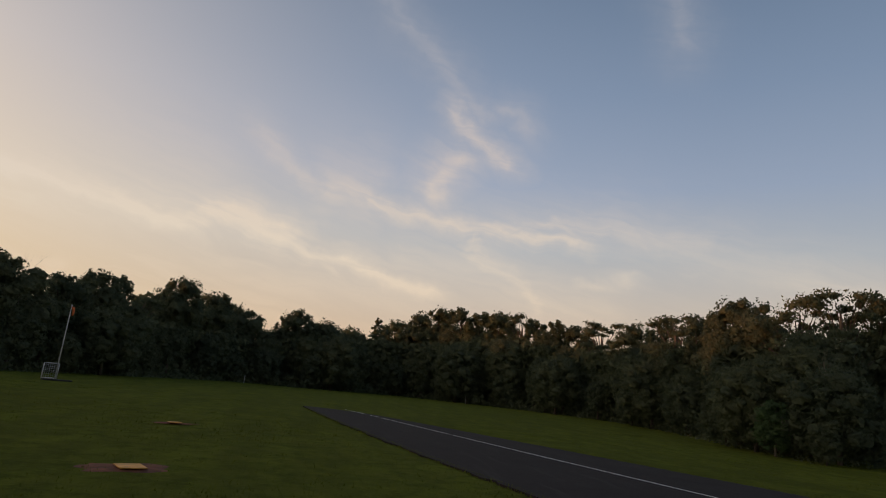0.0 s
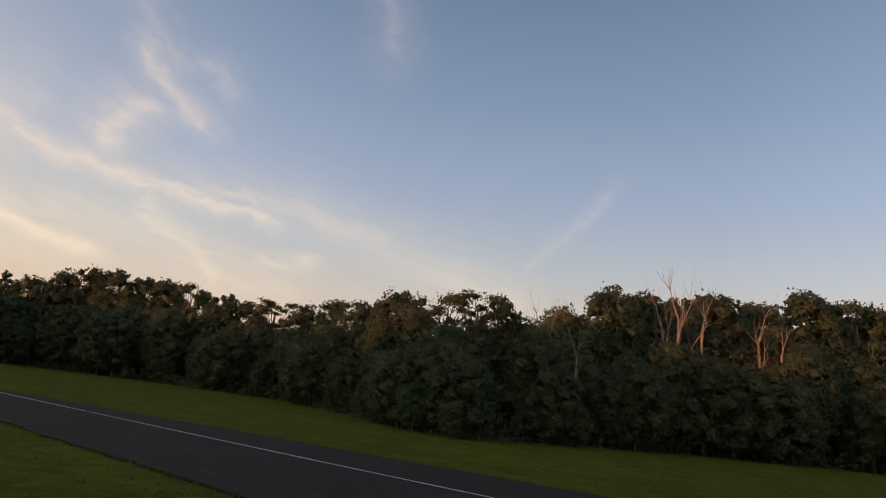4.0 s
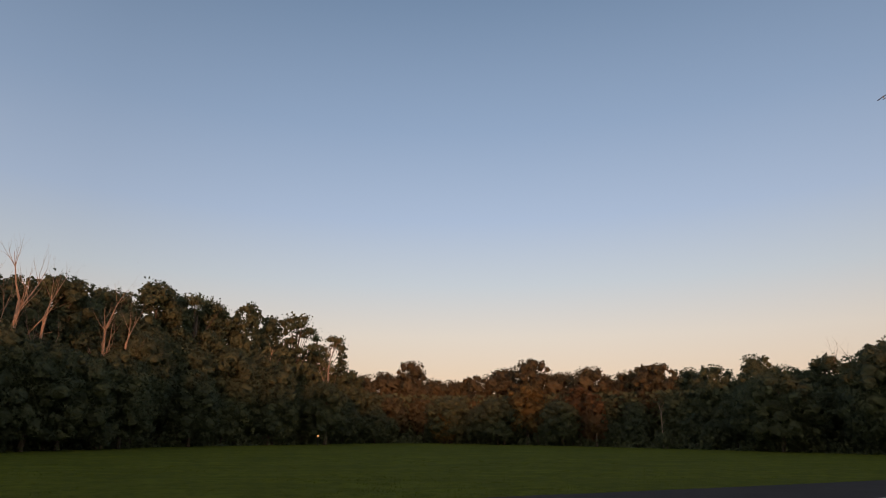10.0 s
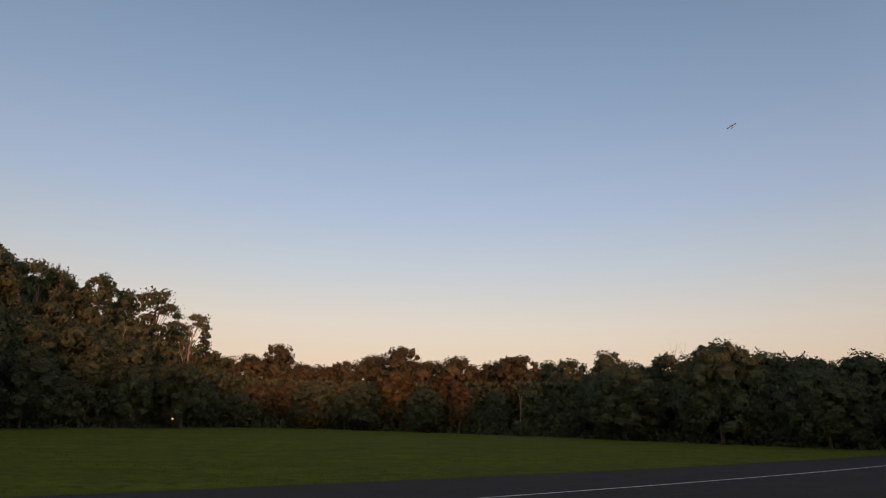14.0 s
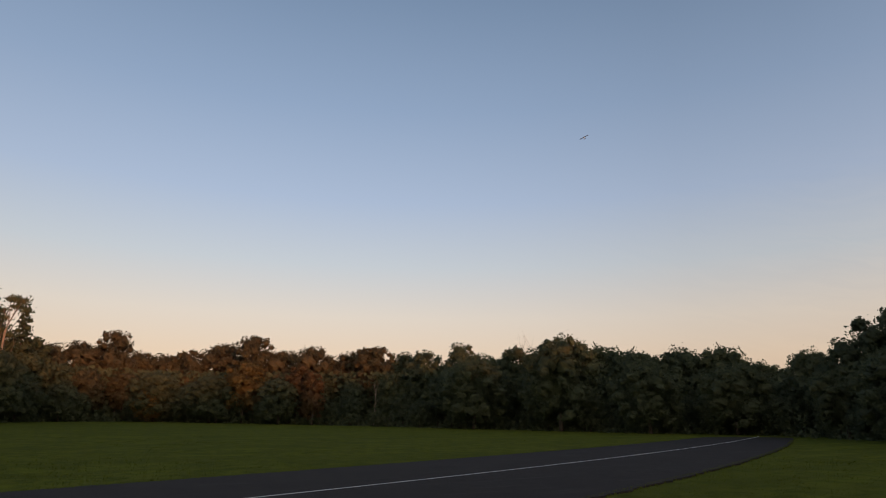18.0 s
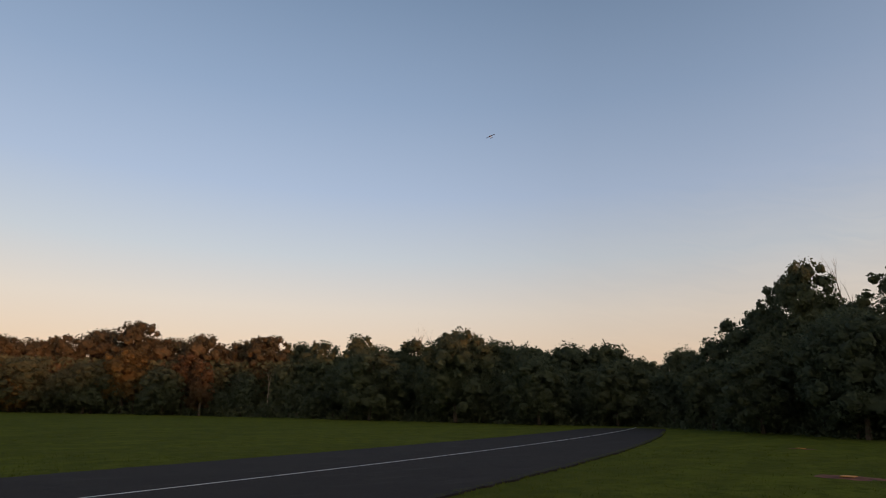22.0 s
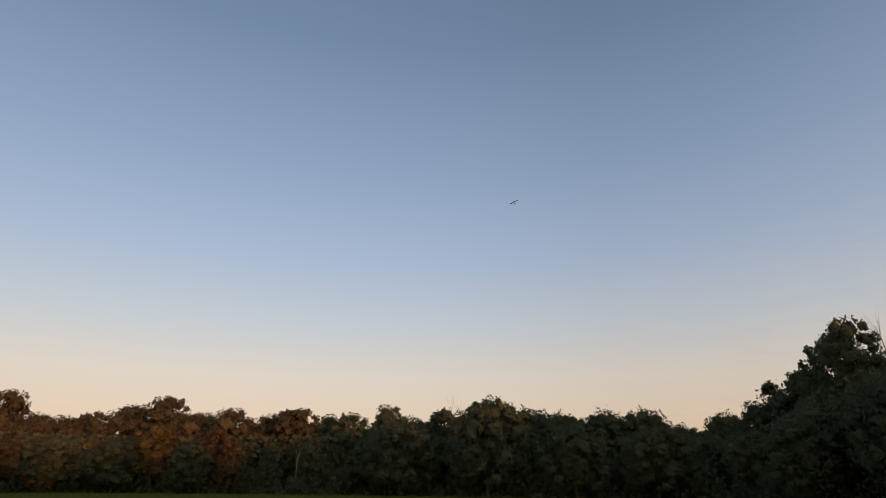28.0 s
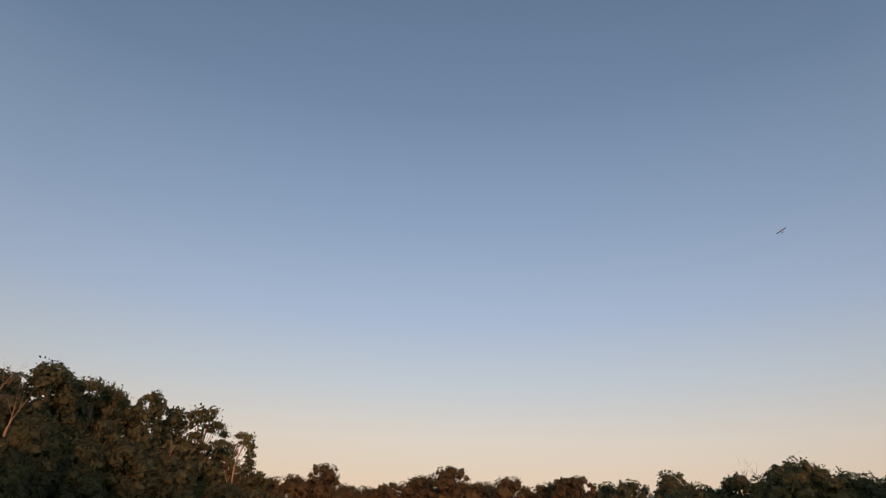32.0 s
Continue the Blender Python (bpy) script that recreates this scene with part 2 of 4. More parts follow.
def noise_node(t, scale, detail=4, vector=None, rough=0.55):
    n = node(t, "ShaderNodeTexNoise")
    n.inputs["Scale"].default_value, n.inputs["Detail"].default_value, n.inputs["Roughness"].default_value = scale, detail, rough
    if vector is not None:
        link(t, vector, n.inputs["Vector"])
    return n.outputs["Fac"]


def bump_into(t, shader, value, strength, distance=0.02):
    b = node(t, "ShaderNodeBump")
    b.inputs["Strength"].default_value, b.inputs["Distance"].default_value = strength, distance
    link(t, value, b.inputs["Height"])
    link(t, b.outputs[0], shader.inputs["Normal"])


def world_place(t):
    return node(t, "ShaderNodeNewGeometry").outputs["Position"]


def leaf_material(name, dark, mid, bright):
    m, t, bsdf = material(name)
    one = node(t, "ShaderNodeObjectInfo").outputs["Random"]
    isle = node(t, "ShaderNodeNewGeometry").outputs["Random Per Island"]
    fac = math_node(t, "ADD", math_node(t, "MULTIPLY", isle, 0.35), math_node(t, "MULTIPLY", one, 0.65))
    sprays = noise_node(t, 1.7, 5, world_place(t), 0.7)
    fac = math_node(t, "ADD", fac, math_node(t, "MULTIPLY_ADD", sprays, 1.5, -0.75))
    col = ramp_node(t, fac, ((0.1, dark), (0.5, mid), (0.92, bright)))
    bump_into(t, bsdf, sprays, 0.9, 0.35)
    link(t, col, bsdf.inputs["Base Color"])
    bsdf.inputs["Roughness"].default_value = 0.75
    bsdf.inputs["Specular IOR Level"].default_value = 0.15
    thin = node(t, "ShaderNodeBsdfTranslucent")
    link(t, col, thin.inputs[0])
    mixed = node(t, "ShaderNodeMixShader")
    mixed.inputs[0].default_value = 0.45
    link(t, bsdf.outputs[0], mixed.inputs[1]), link(t, thin.outputs[0], mixed.inputs[2])
    link(t, mixed.outputs[0], t.nodes["Material Output"].inputs[0])
    return m


LEAF = leaf_material("green_leaf", (0.092, 0.115, 0.07), (0.116, 0.138, 0.078), (0.146, 0.16, 0.083))
LEAF_FRESH = leaf_material("fresh_leaf", (0.085, 0.13, 0.06), (0.105, 0.165, 0.07), (0.13, 0.2, 0.08))
# rusty brown tint, brightened and warmed in the colour for the low sun
LEAF_SUN_RUST = leaf_material("sun_rust_leaf", (0.108, 0.094, 0.056), (0.136, 0.115, 0.064), (0.164, 0.136, 0.07))
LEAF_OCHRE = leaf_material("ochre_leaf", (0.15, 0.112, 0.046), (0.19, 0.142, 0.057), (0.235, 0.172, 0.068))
# red here stands in for sunlight through a gap, put into the leaf colour
LEAF_SUN_RED = leaf_material("sun_red_leaf", (0.112, 0.08, 0.047), (0.14, 0.096, 0.052), (0.168, 0.112, 0.058))


def bark_material(name, a, b):
    m, t, bsdf = material(name)
    p = world_place(t)
    stretch_v = node(t, "ShaderNodeMapping")
    stretch_v.inputs["Scale"].default_value = (6, 6, 1.2)
    link(t, p, stretch_v.inputs[0])
    n = noise_node(t, 2.0, 6, stretch_v.outputs[0])
    link(t, ramp_node(t, n, ((0.3, a), (0.7, b))), bsdf.inputs["Base Color"])
    bsdf.inputs["Roughness"].default_value = 0.9
    bump_into(t, bsdf, n, 0.6, 0.03)
    return m


BARK = bark_material("grey_brown_bark", (0.05, 0.04, 0.03), (0.14, 0.11, 0.085))
DEAD_BARK = bark_material("bleached_dead_wood", (0.15, 0.115, 0.085), (0.34, 0.27, 0.2))


def grass_material():
    m, t, bsdf = material("mown_grass")
    p = world_place(t)
    broad = noise_node(t, 0.09, 4, p)
    patch = noise_node(t, 0.9, 5, p)
    fine = noise_node(t, 22, 6, p, 0.7)
    c = mix_node(t, broad, (0.121, 0.147, 0.017), (0.170, 0.193, 0.025))
    c = mix_node(t, math_node(t, "MULTIPLY_ADD", patch, 2.6, -1.0, clamp=True), c, (0.125, 0.127, 0.024))
    clump = noise_node(t, 1.9, 5, p, 0.7)
    c = mix_node(t, math_node(t, "MULTIPLY_ADD", clump, 5.0, -2.35, clamp=True), c, (0.045, 0.061, 0.009))
    worn = noise_node(t, 0.55, 6, p, 0.75)
    c = mix_node(t, math_node(t, "MULTIPLY_ADD", worn, 5.0, -2.5, clamp=True), c, (0.056, 0.070, 0.012))
    stretch_of = noise_node(t, 0.24, 6, p, 0.65)
    c = mix_node(t, math_node(t, "MULTIPLY_ADD", stretch_of, 6.0, -3.1, clamp=True), c, (0.067, 0.081, 0.014))
    sprig = noise_node(t, 6.5, 4, p, 0.7)
    c = mix_node(t, math_node(t, "MULTIPLY_ADD", sprig, 5.0, -2.7, clamp=True), c, (0.178, 0.203, 0.027))
    along = node(t, "ShaderNodeMapping")
    along.inputs["Rotation"].default_value = (0, 0, radians(17))
    along.inputs["Scale"].default_value = (0.9, 0.1, 1)
    link(t, p, along.inputs[0])
    swath = noise_node(t, 1.1, 4, along.outputs[0])
    c = mix_node(t, math_node(t, "MULTIPLY_ADD", swath, 2.4, -0.95, clamp=True), c, (0.073, 0.084, 0.017))
    c = mix_node(t, math_node(t, "MULTIPLY_ADD", fine, 2.2, -0.75, clamp=True), c, (0.073, 0.087, 0.010))
    link(t, c, bsdf.inputs["Base Color"])
    bsdf.inputs["Roughness"].default_value = 0.95
    bsdf.inputs["Specular IOR Level"].default_value = 0.02
    bump_into(t, bsdf, math_node(t, "ADD", fine, clump), 0.8, 0.06)
    return m


GRASS = grass_material()
BLADE = leaf_material("grass_blade", (0.076, 0.096, 0.014), (0.108, 0.13, 0.018), (0.135, 0.155, 0.024))


def asphalt_material():
    m, t, bsdf = material("asphalt")
    p = world_place(t)
    grain = noise_node(t, 90, 3, p, 0.7)
    stain = noise_node(t, 0.7, 5, p)
    c = mix_node(t, stain, (0.025, 0.021, 0.018), (0.044, 0.037, 0.032))
    c = mix_node(t, math_node(t, "MULTIPLY_ADD", grain, 2.0, -0.8, clamp=True), c, (0.042, 0.038, 0.036))
    # pale scuffs along the strip and dark patches of binder
    drawn = node(t, "ShaderNodeMapping")
    drawn.inputs["Rotation"].default_value = (0, 0, radians(8))
    drawn.inputs["Scale"].default_value = (2.6, 0.28, 1)
    link(t, p, drawn.inputs[0])
    scuff = noise_node(t, 1.0, 6, drawn.outputs[0], 0.65)
    c = mix_node(t, math_node(t, "MULTIPLY_ADD", scuff, 2.6, -1.45, clamp=True), c, (0.071, 0.064, 0.059))
    blot = noise_node(t, 2.4, 5, p, 0.7)
    c = mix_node(t, math_node(t, "MULTIPLY_ADD", blot, 4.0, -2.2, clamp=True), c, (0.018, 0.017, 0.016))
    link(t, c, bsdf.inputs["Base Color"])
    bsdf.inputs["Roughness"].default_value = 0.9
    bsdf.inputs["Specular IOR Level"].default_value = 0.08
    bump_into(t, bsdf, grain, 0.5, 0.006)
    return m


ASPHALT = asphalt_material()


def plain(name, colour, rough=0.6, metal=0.0, vary=0.25, scale=8):
    m, t, bsdf = material(name)
    n = noise_node(t, scale, 5, world_place(t))
    dark = tuple(c * (1 - vary) for c in colour)
    light = tuple(min(1, c * (1 + vary)) for c in colour)
    link(t, ramp_node(t, n, ((0.3, dark), (0.7, light))), bsdf.inputs["Base Color"])
    bsdf.inputs["Roughness"].default_value, bsdf.inputs["Metallic"].default_value = rough, metal
    return m


LINE_PAINT = plain("worn_white_paint", (0.72, 0.7, 0.64), 0.7, 0, 0.3, 3)
WHITE_PAINT = plain("white_paint", (0.4, 0.39, 0.37), 0.5)
YELLOW = plain("yellow_paint", (0.62, 0.29, 0.04), 0.6)
DIRT = plain("red_clay", (0.145, 0.042, 0.015), 0.95, 0, 0.6, 4)
DARK_MAT = plain("dark_rubber", (0.02, 0.02, 0.018), 0.8)
ORANGE_CLOTH = plain("orange_cloth", (0.7, 0.17, 0.05), 0.8)
RED = plain("dark_red_film", (0.035, 0.01, 0.011), 0.6)
METAL = plain("galvanised_steel", (0.45, 0.45, 0.45), 0.4, 0.7)

# ---- build helpers ----


def ground_z(x, y):
    return 0.009 * math.hypot(x, y)


def polar(az, r):
    return r * math.sin(radians(az)), r * math.cos(radians(az))


def thing(name, at, turn=0.0, size=(1, 1, 1)):
    ob = new(name)
    ob.empty_display_size = 0.3
    ob.matrix_basis = pose(*at, 0, 0, turn)
    ob.scale = size
    return ob


def part(name, bm, mat, parent, label=""):
    me = bpy.data.meshes.new(name)
    bm.to_mesh(me)
    bm.free()
    me.materials.append(mat)
    ob = new(name, me)
    ob.parent = parent
    return tagged(ob, label)


def raw_part(name, verts, faces, mat, parent, label=""):
    me = bpy.data.meshes.new(name)
    me.from_pydata([tuple(v) for v in verts], [], [tuple(f) for f in faces])
    me.materials.append(mat)
    ob = new(name, me)
    ob.parent = parent
    return tagged(ob, label)


def box(bm, cx, cy, cz, sx, sy, sz, bevel=0.0):
    r = bmesh.ops.create_cube(bm, size=1, matrix=Matrix.LocRotScale((cx, cy, cz), None, (sx, sy, sz)))
    if bevel:
        es = list({e for v in r["verts"] for e in v.link_edges})
        bmesh.ops.bevel(bm, geom=es, offset=bevel, segments=2, affect="EDGES")


def tube(points, radii, sides=6):
    """Vertices and faces of a tapered tube through the points."""
    vs, fs = [], []
    for i, (p, r) in enumerate(zip(points, radii)):
        p = Vector(p)
        d = (Vector(points[min(i + 1, len(points) - 1)]) - Vector(points[max(i - 1, 0)])).normalized()
        a = d.orthogonal().normalized()
        b = d.cross(a)
        for k in range(sides):
            w = 2 * math.pi * k / sides
            vs.append(p + (a * math.cos(w) + b * math.sin(w)) * r)
    for i in range(len(points) - 1):
        for k in range(sides):
            k2 = (k + 1) % sides
            fs.append((i * sides + k, i * sides + k2, (i + 1) * sides + k2, (i + 1) * sides + k))
    fs.append(tuple(range(sides))[::-1])
    fs.append(tuple((len(points) - 1) * sides + k for k in range(sides)))
    return vs, fs


def tube_part(name, points, radii, mat, parent, sides=6, label=""):
    vs, fs = tube(points, radii, sides)
    ob = raw_part(name, vs, fs, mat, parent, label)
    for p in ob.data.polygons:
        p.use_smooth = True
    return ob


def leaf_arrays(rng, points, normals, sizes, flat=0.55):
    """Small kite-shaped leaf sprays at the points, roughly square to the normals."""
    n = len(points)
    nn = normals * flat + rng.normal(size=(n, 3)) * (1 - flat)
    nn /= np.linalg.norm(nn, axis=1)[:, None] + 1e-9
    u = np.cross(nn, rng.normal(size=(n, 3)))
    u /= np.linalg.norm(u, axis=1)[:, None] + 1e-9
    v = np.cross(nn, u)
    s = sizes[:, None]
    q = np.stack([points - u * s * 0.6 - v * s * rng.uniform(0.1, 0.4, (n, 1)), points + u * s * rng.uniform(0.35, 0.7, (n, 1)) - v * s * rng.uniform(0, 0.35, (n, 1)),
                  points + v * s * rng.uniform(0.4, 0.75, (n, 1)) - nn * s * 0.15], 1)
    return q.reshape(-1, 3), np.arange(3 * n).reshape(n, 3)


def quick_mesh(name, verts, faces, mat, normals=None):
    me = bpy.data.meshes.new(name)
    k = faces.shape[1]
    me.vertices.add(len(verts)), me.loops.add(faces.size), me.polygons.add(len(faces))
    me.vertices.foreach_set("co", np.ascontiguousarray(verts, dtype=np.float32).ravel())
    me.loops.foreach_set("vertex_index", np.ascontiguousarray(faces, dtype=np.int32).ravel())
    me.polygons.foreach_set("loop_start", np.arange(0, faces.size, k, dtype=np.int32))
    me.update(calc_edges=True)
    me.materials.append(mat)
    if normals is not None:
        me.normals_split_custom_set_from_vertices(normals.tolist())
    return me


def lobe_points(rng, centre, radii, n, loose=False):
    """Leaf places over a lobe, gathered into rounded tufts, and the way each leaf faces."""
    if loose:
        d = rng.normal(size=(n, 3))
        d /= np.linalg.norm(d, axis=1)[:, None]
        depth = np.abs(rng.normal(size=n)) * 0.7
        return np.asarray(centre) + d * depth[:, None] * np.asarray(radii), d
    k = max(9, min(26, n // 12))
    tuft = rng.normal(size=(k, 3)) + np.array((0, 0, 0.35))
    tuft /= np.linalg.norm(tuft, axis=1)[:, None]
    reach = rng.uniform(0.6, 0.95, (k, 1))
    swell = rng.uniform(0.24, 0.44, (k, 1))
    which = rng.integers(0, k, n)
    d = rng.normal(size=(n, 3)) + tuft[which] * 0.9
    d /= np.linalg.norm(d, axis=1)[:, None]
    far = 1 - 0.35 * rng.random((n, 1)) ** 2 + np.where(rng.random((n, 1)) < 0.14, rng.uniform(0.1, 0.8, (n, 1)), 0)
    out = tuft[which] * reach[which] + d * swell[which] * far
    face = tuft[which] * 0.5 + d * 0.75
    face /= np.linalg.norm(face, axis=1)[:, None]
    return np.asarray(centre) + out * np.asarray(radii), face


# ---- ground, runway ----


def ground_sheet():
    rings = [0, 2, 4] + [4 * 1.065 ** i for i in range(1, 107)]
    rings = [r for r in rings if r < 3200] + [3600]
    n = 192
    vs, fs = [(0, 0, ground_z(0, 0))], []
    for r in rings[1:]:
        for k in range(n):
            a = 2 * math.pi * k / n
            x, y = r * math.sin(a), r * math.cos(a)
            vs.append((x, y, ground_z(x, y) + 0.03 * noise.noise((x * 0.11, y * 0.11, 2)) * min(1, r / 10)))
    for k in range(n):
        fs.append((0, 1 + (k + 1) % n, 1 + k))
    for i in range(len(rings) - 2):
        a, b = 1 + i * n, 1 + (i + 1) * n
        for k in range(n):
            k2 = (k + 1) % n
            fs.append((a + k, a + k2, b + k2, b + k))
    me = bpy.data.meshes.new("ground")
    me.from_pydata(vs, [], fs)
    me.materials.append(GRASS)
    for p in me.polygons:
        p.use_smooth = True
    return tagged(new("ground", me), "mown green grass field reaching to the woods", "grass field", kind="structure")


ground = ground_sheet()

# edges and painted line of the runway: fitted curves x(y)
NEAR = np.polyfit([41.3, 27.2, 19.2, 15.6, 11.9, -9.7, -10, -16.1, -17.4, -26.4, -27, -49.7, -50.5], [-1.4, 1, 2.4, 3.4, 4.3, 9.4, 9.5, 12.2, 12.7, 16.7, 17.1, 27.7, 28], 3)
LINE = np.polyfit([40.4, 17.6, 11.9, -5.1, -10.3, -15.5, -16.6, -31.3, -51.1], [1, 7.1, 9, 13.1, 14.7, 17.1, 17.1, 22.8, 31], 3)
FAR = np.polyfit([34, 25.6, 22.3, 18, 14, 5, 0, -5, -10, -15, -20, -30, -42], [4, 6.5, 8.8, 11, 13, 15, 16, 17.4, 19.3, 21.6, 23.8, 26.4, 30.8], 3)


def near_at(u):
    y = 38.5 - 89 * u
    return np.polyval(NEAR, y), y


def far_at(u):
    y = 35.5 - 80 * u
    return np.polyval(FAR, y), y


def runway_sheet():
    rows_n, cols = 260, 12
    vs, fs = [], []
    for i in range(rows_n + 1):
        u = i / rows_n
        (xa, ya), (xb, yb) = near_at(u), far_at(u)
        for j in range(cols + 1):
            f = j / cols
            if j == 0:
                f -= 0.012 + 0.014 * noise.noise((i * 0.9, 3, 0)) + 0.012 * noise.noise((i * 0.23, 8, 0))
            if j == cols:
                f += 0.012 + 0.014 * noise.noise((i * 0.9, 13, 0)) + 0.012 * noise.noise((i * 0.23, 18, 0))
            x, y = xa + (xb - xa) * f, ya + (yb - ya) * f
            vs.append((x, y, ground_z(x, y) + 0.05 + 0.03 * (1 - (2 * f - 1) ** 2)))
    w = cols + 1
    for i in range(rows_n):
        for j in range(cols):
            fs.append((i * w + j, (i + 1) * w + j, (i + 1) * w + j + 1, i * w + j + 1))
    # skirts, so that the slab has thickness
    for side in (0, cols):
        base = len(vs)
        for i in range(rows_n + 1):
            x, y, z = vs[i * w + side]
            vs.append((x, y, z - 0.16))
        for i in range(rows_n):
            q = (i * w + side, base + i, base + i + 1, (i + 1) * w + side)
            fs.append(q if side == 0 else q[::-1])
    me = bpy.data.meshes.new("runway")
    me.from_pydata(vs, [], fs)
    me.materials.append(ASPHALT)
    return tagged(new("runway", me), "dark grey asphalt model-aircraft runway across the grass", "runway", kind="structure")


runway = runway_sheet()


def runway_line():
    vs, fs = [], []
    n = 320
    for i in range(n + 1):
        y = 38.5 - 88.5 * i / n
        x = np.polyval(LINE, y)
        dx = np.polyval(np.polyder(LINE), y)
        nx, ny = 1 / math.hypot(1, dx), -dx / math.hypot(1, dx)
        half = 0.042 + 0.008 * noise.noise((i * 0.7, 1, 4))
        for s in (-half, half):
            px, py = x + nx * s, y + ny * s
            # the slab's own crossfall
            best = min(((px - np.polyval(NEAR, py)) / (np.polyval(FAR, py) - np.polyval(NEAR, py))), 1)
            vs.append((px, py, ground_z(px, py) + 0.058 + 0.03 * (1 - (2 * best - 1) ** 2)))
    for i in range(n):
        if noise.noise((i * 0.31, 5, 1)) > 0.52:
            continue
        fs.append((2 * i, 2 * i + 2, 2 * i + 3, 2 * i + 1))
    me = bpy.data.meshes.new("painted_line")
    me.from_pydata(vs, [], fs)
    me.materials.append(LINE_PAINT)
    ob = new("painted_line", me)
    ob.parent = runway
    return tagged(ob, "thin worn white line painted along the asphalt")


runway_line()

# ---- trees ----
PROTO = {}


def crown_mesh(seed, lobes, leaves, size, mat, low=0.0, core=True):
    rng = np.random.default_rng(seed)
    vol = np.array([r[0] * r[1] + r[0] * r[2] for _, r in lobes])
    share = np.maximum(20, (leaves * vol / vol.sum()).astype(int))
    ps, ns = [], []
    for (c, r), k in zip(lobes, share):
        p, d = lobe_points(rng, c, r, k, not core)
        ps.append(p), ns.append(d)
    ps, ns = np.concatenate(ps), np.concatenate(ns)
    keep = ps[:, 2] > low
    ps, ns = ps[keep], ns[keep]
    v, f = leaf_arrays(rng, ps, ns, size * rng.uniform(0.45, 1.2, len(ps)))
    # leaves turn their faces outwards; their shading follows the tuft they sit in
    own = np.cross(v[1::3] - v[0::3], v[2::3] - v[0::3])
    own /= np.linalg.norm(own, axis=1)[:, None] + 1e-9
    wrong = (own * ns).sum(1) < 0
    f[wrong] = f[wrong][:, ::-1]
    own[wrong] *= -1
    soft = ns * 0.55 + own * 0.42 + np.array((0, 0, 0.42))
    soft /= np.linalg.norm(soft, axis=1)[:, None] + 1e-9
    vs, fs, us = [v], [f], [np.repeat(soft, 3, 0)]
    count = len(v)
    if core:
        # the leafy heart of each lobe, under its outer sprays
        for c, r in lobes:
            rings, sides = 6, 10
            pts, outs = [], []
            for i in range(rings):
                w = math.pi * (i + 0.5) / rings
                for k in range(sides):
                    a = 2 * math.pi * (k + 0.5 * (i % 2)) / sides
                    q = np.array((math.sin(w) * math.cos(a), math.sin(w) * math.sin(a), math.cos(w)))
                    pts.append(np.asarray(c) + q * np.asarray(r) * 0.7 * rng.uniform(0.7, 1.12))
                    outs.append(q * 0.7 + rng.normal(size=3) * 0.45 + np.array((0, 0, 0.25)))
            pts = np.array(pts)
            pts[:, 2] = np.maximum(pts[:, 2], low)
            quads = []
            for i in range(rings - 1):
                for k in range(sides):
                    a0, a1, b0, b1 = i * sides + k, i * sides + (k + 1) % sides, (i + 1) * sides + k, (i + 1) * sides + (k + 1) % sides
                    quads += [(a0, b0, b1), (a0, b1, a1)]
            outs = np.array(outs)
            vs.append(pts), fs.append(np.array(quads) + count), us.append(outs / np.linalg.norm(outs, axis=1)[:, None])
            count += len(pts)
    return quick_mesh("crown", np.concatenate(vs), np.concatenate(fs), mat, np.concatenate(us))


def round_lobes(rng, wide, bottom, top, count):
    """Uneven round lobes over the surface of a domed crown."""
    out = []
    half = (top - bottom) / 2
    bulge = rng.uniform(0, 6.28, 3)
    for i in range(count):
        k = 1 - 1.8 * (i + 0.5) / count
        ring = (1 - k * k) ** 0.42
        a = i * 2.39996 + rng.uniform(-0.3, 0.3)
        r = wide * rng.uniform(0.13, 0.25) if i % 3 else wide * rng.uniform(0.26, 0.4)
        swell = 0.86 + 0.12 * math.sin(2 * a + bulge[0]) + 0.08 * math.sin(3 * a + 4 * k + bulge[1]) + rng.uniform(-0.08, 0.08)
        out_by = max(0.0, wide * ring * swell - r * 0.75 * ring)
        z = bottom + half + half * k * (0.9 + 0.1 * swell) - r * 0.75 * k
        z = max(bottom + r * 0.3, min(z, top - r * 0.85))
        out.append(((out_by * math.cos(a), out_by * math.sin(a), z), (r, r, r * rng.uniform(0.74, 0.95))))
    out.append(((0, 0, bottom + half * 0.92), (wide * 0.68, wide * 0.68, half * 0.8)))
    return out


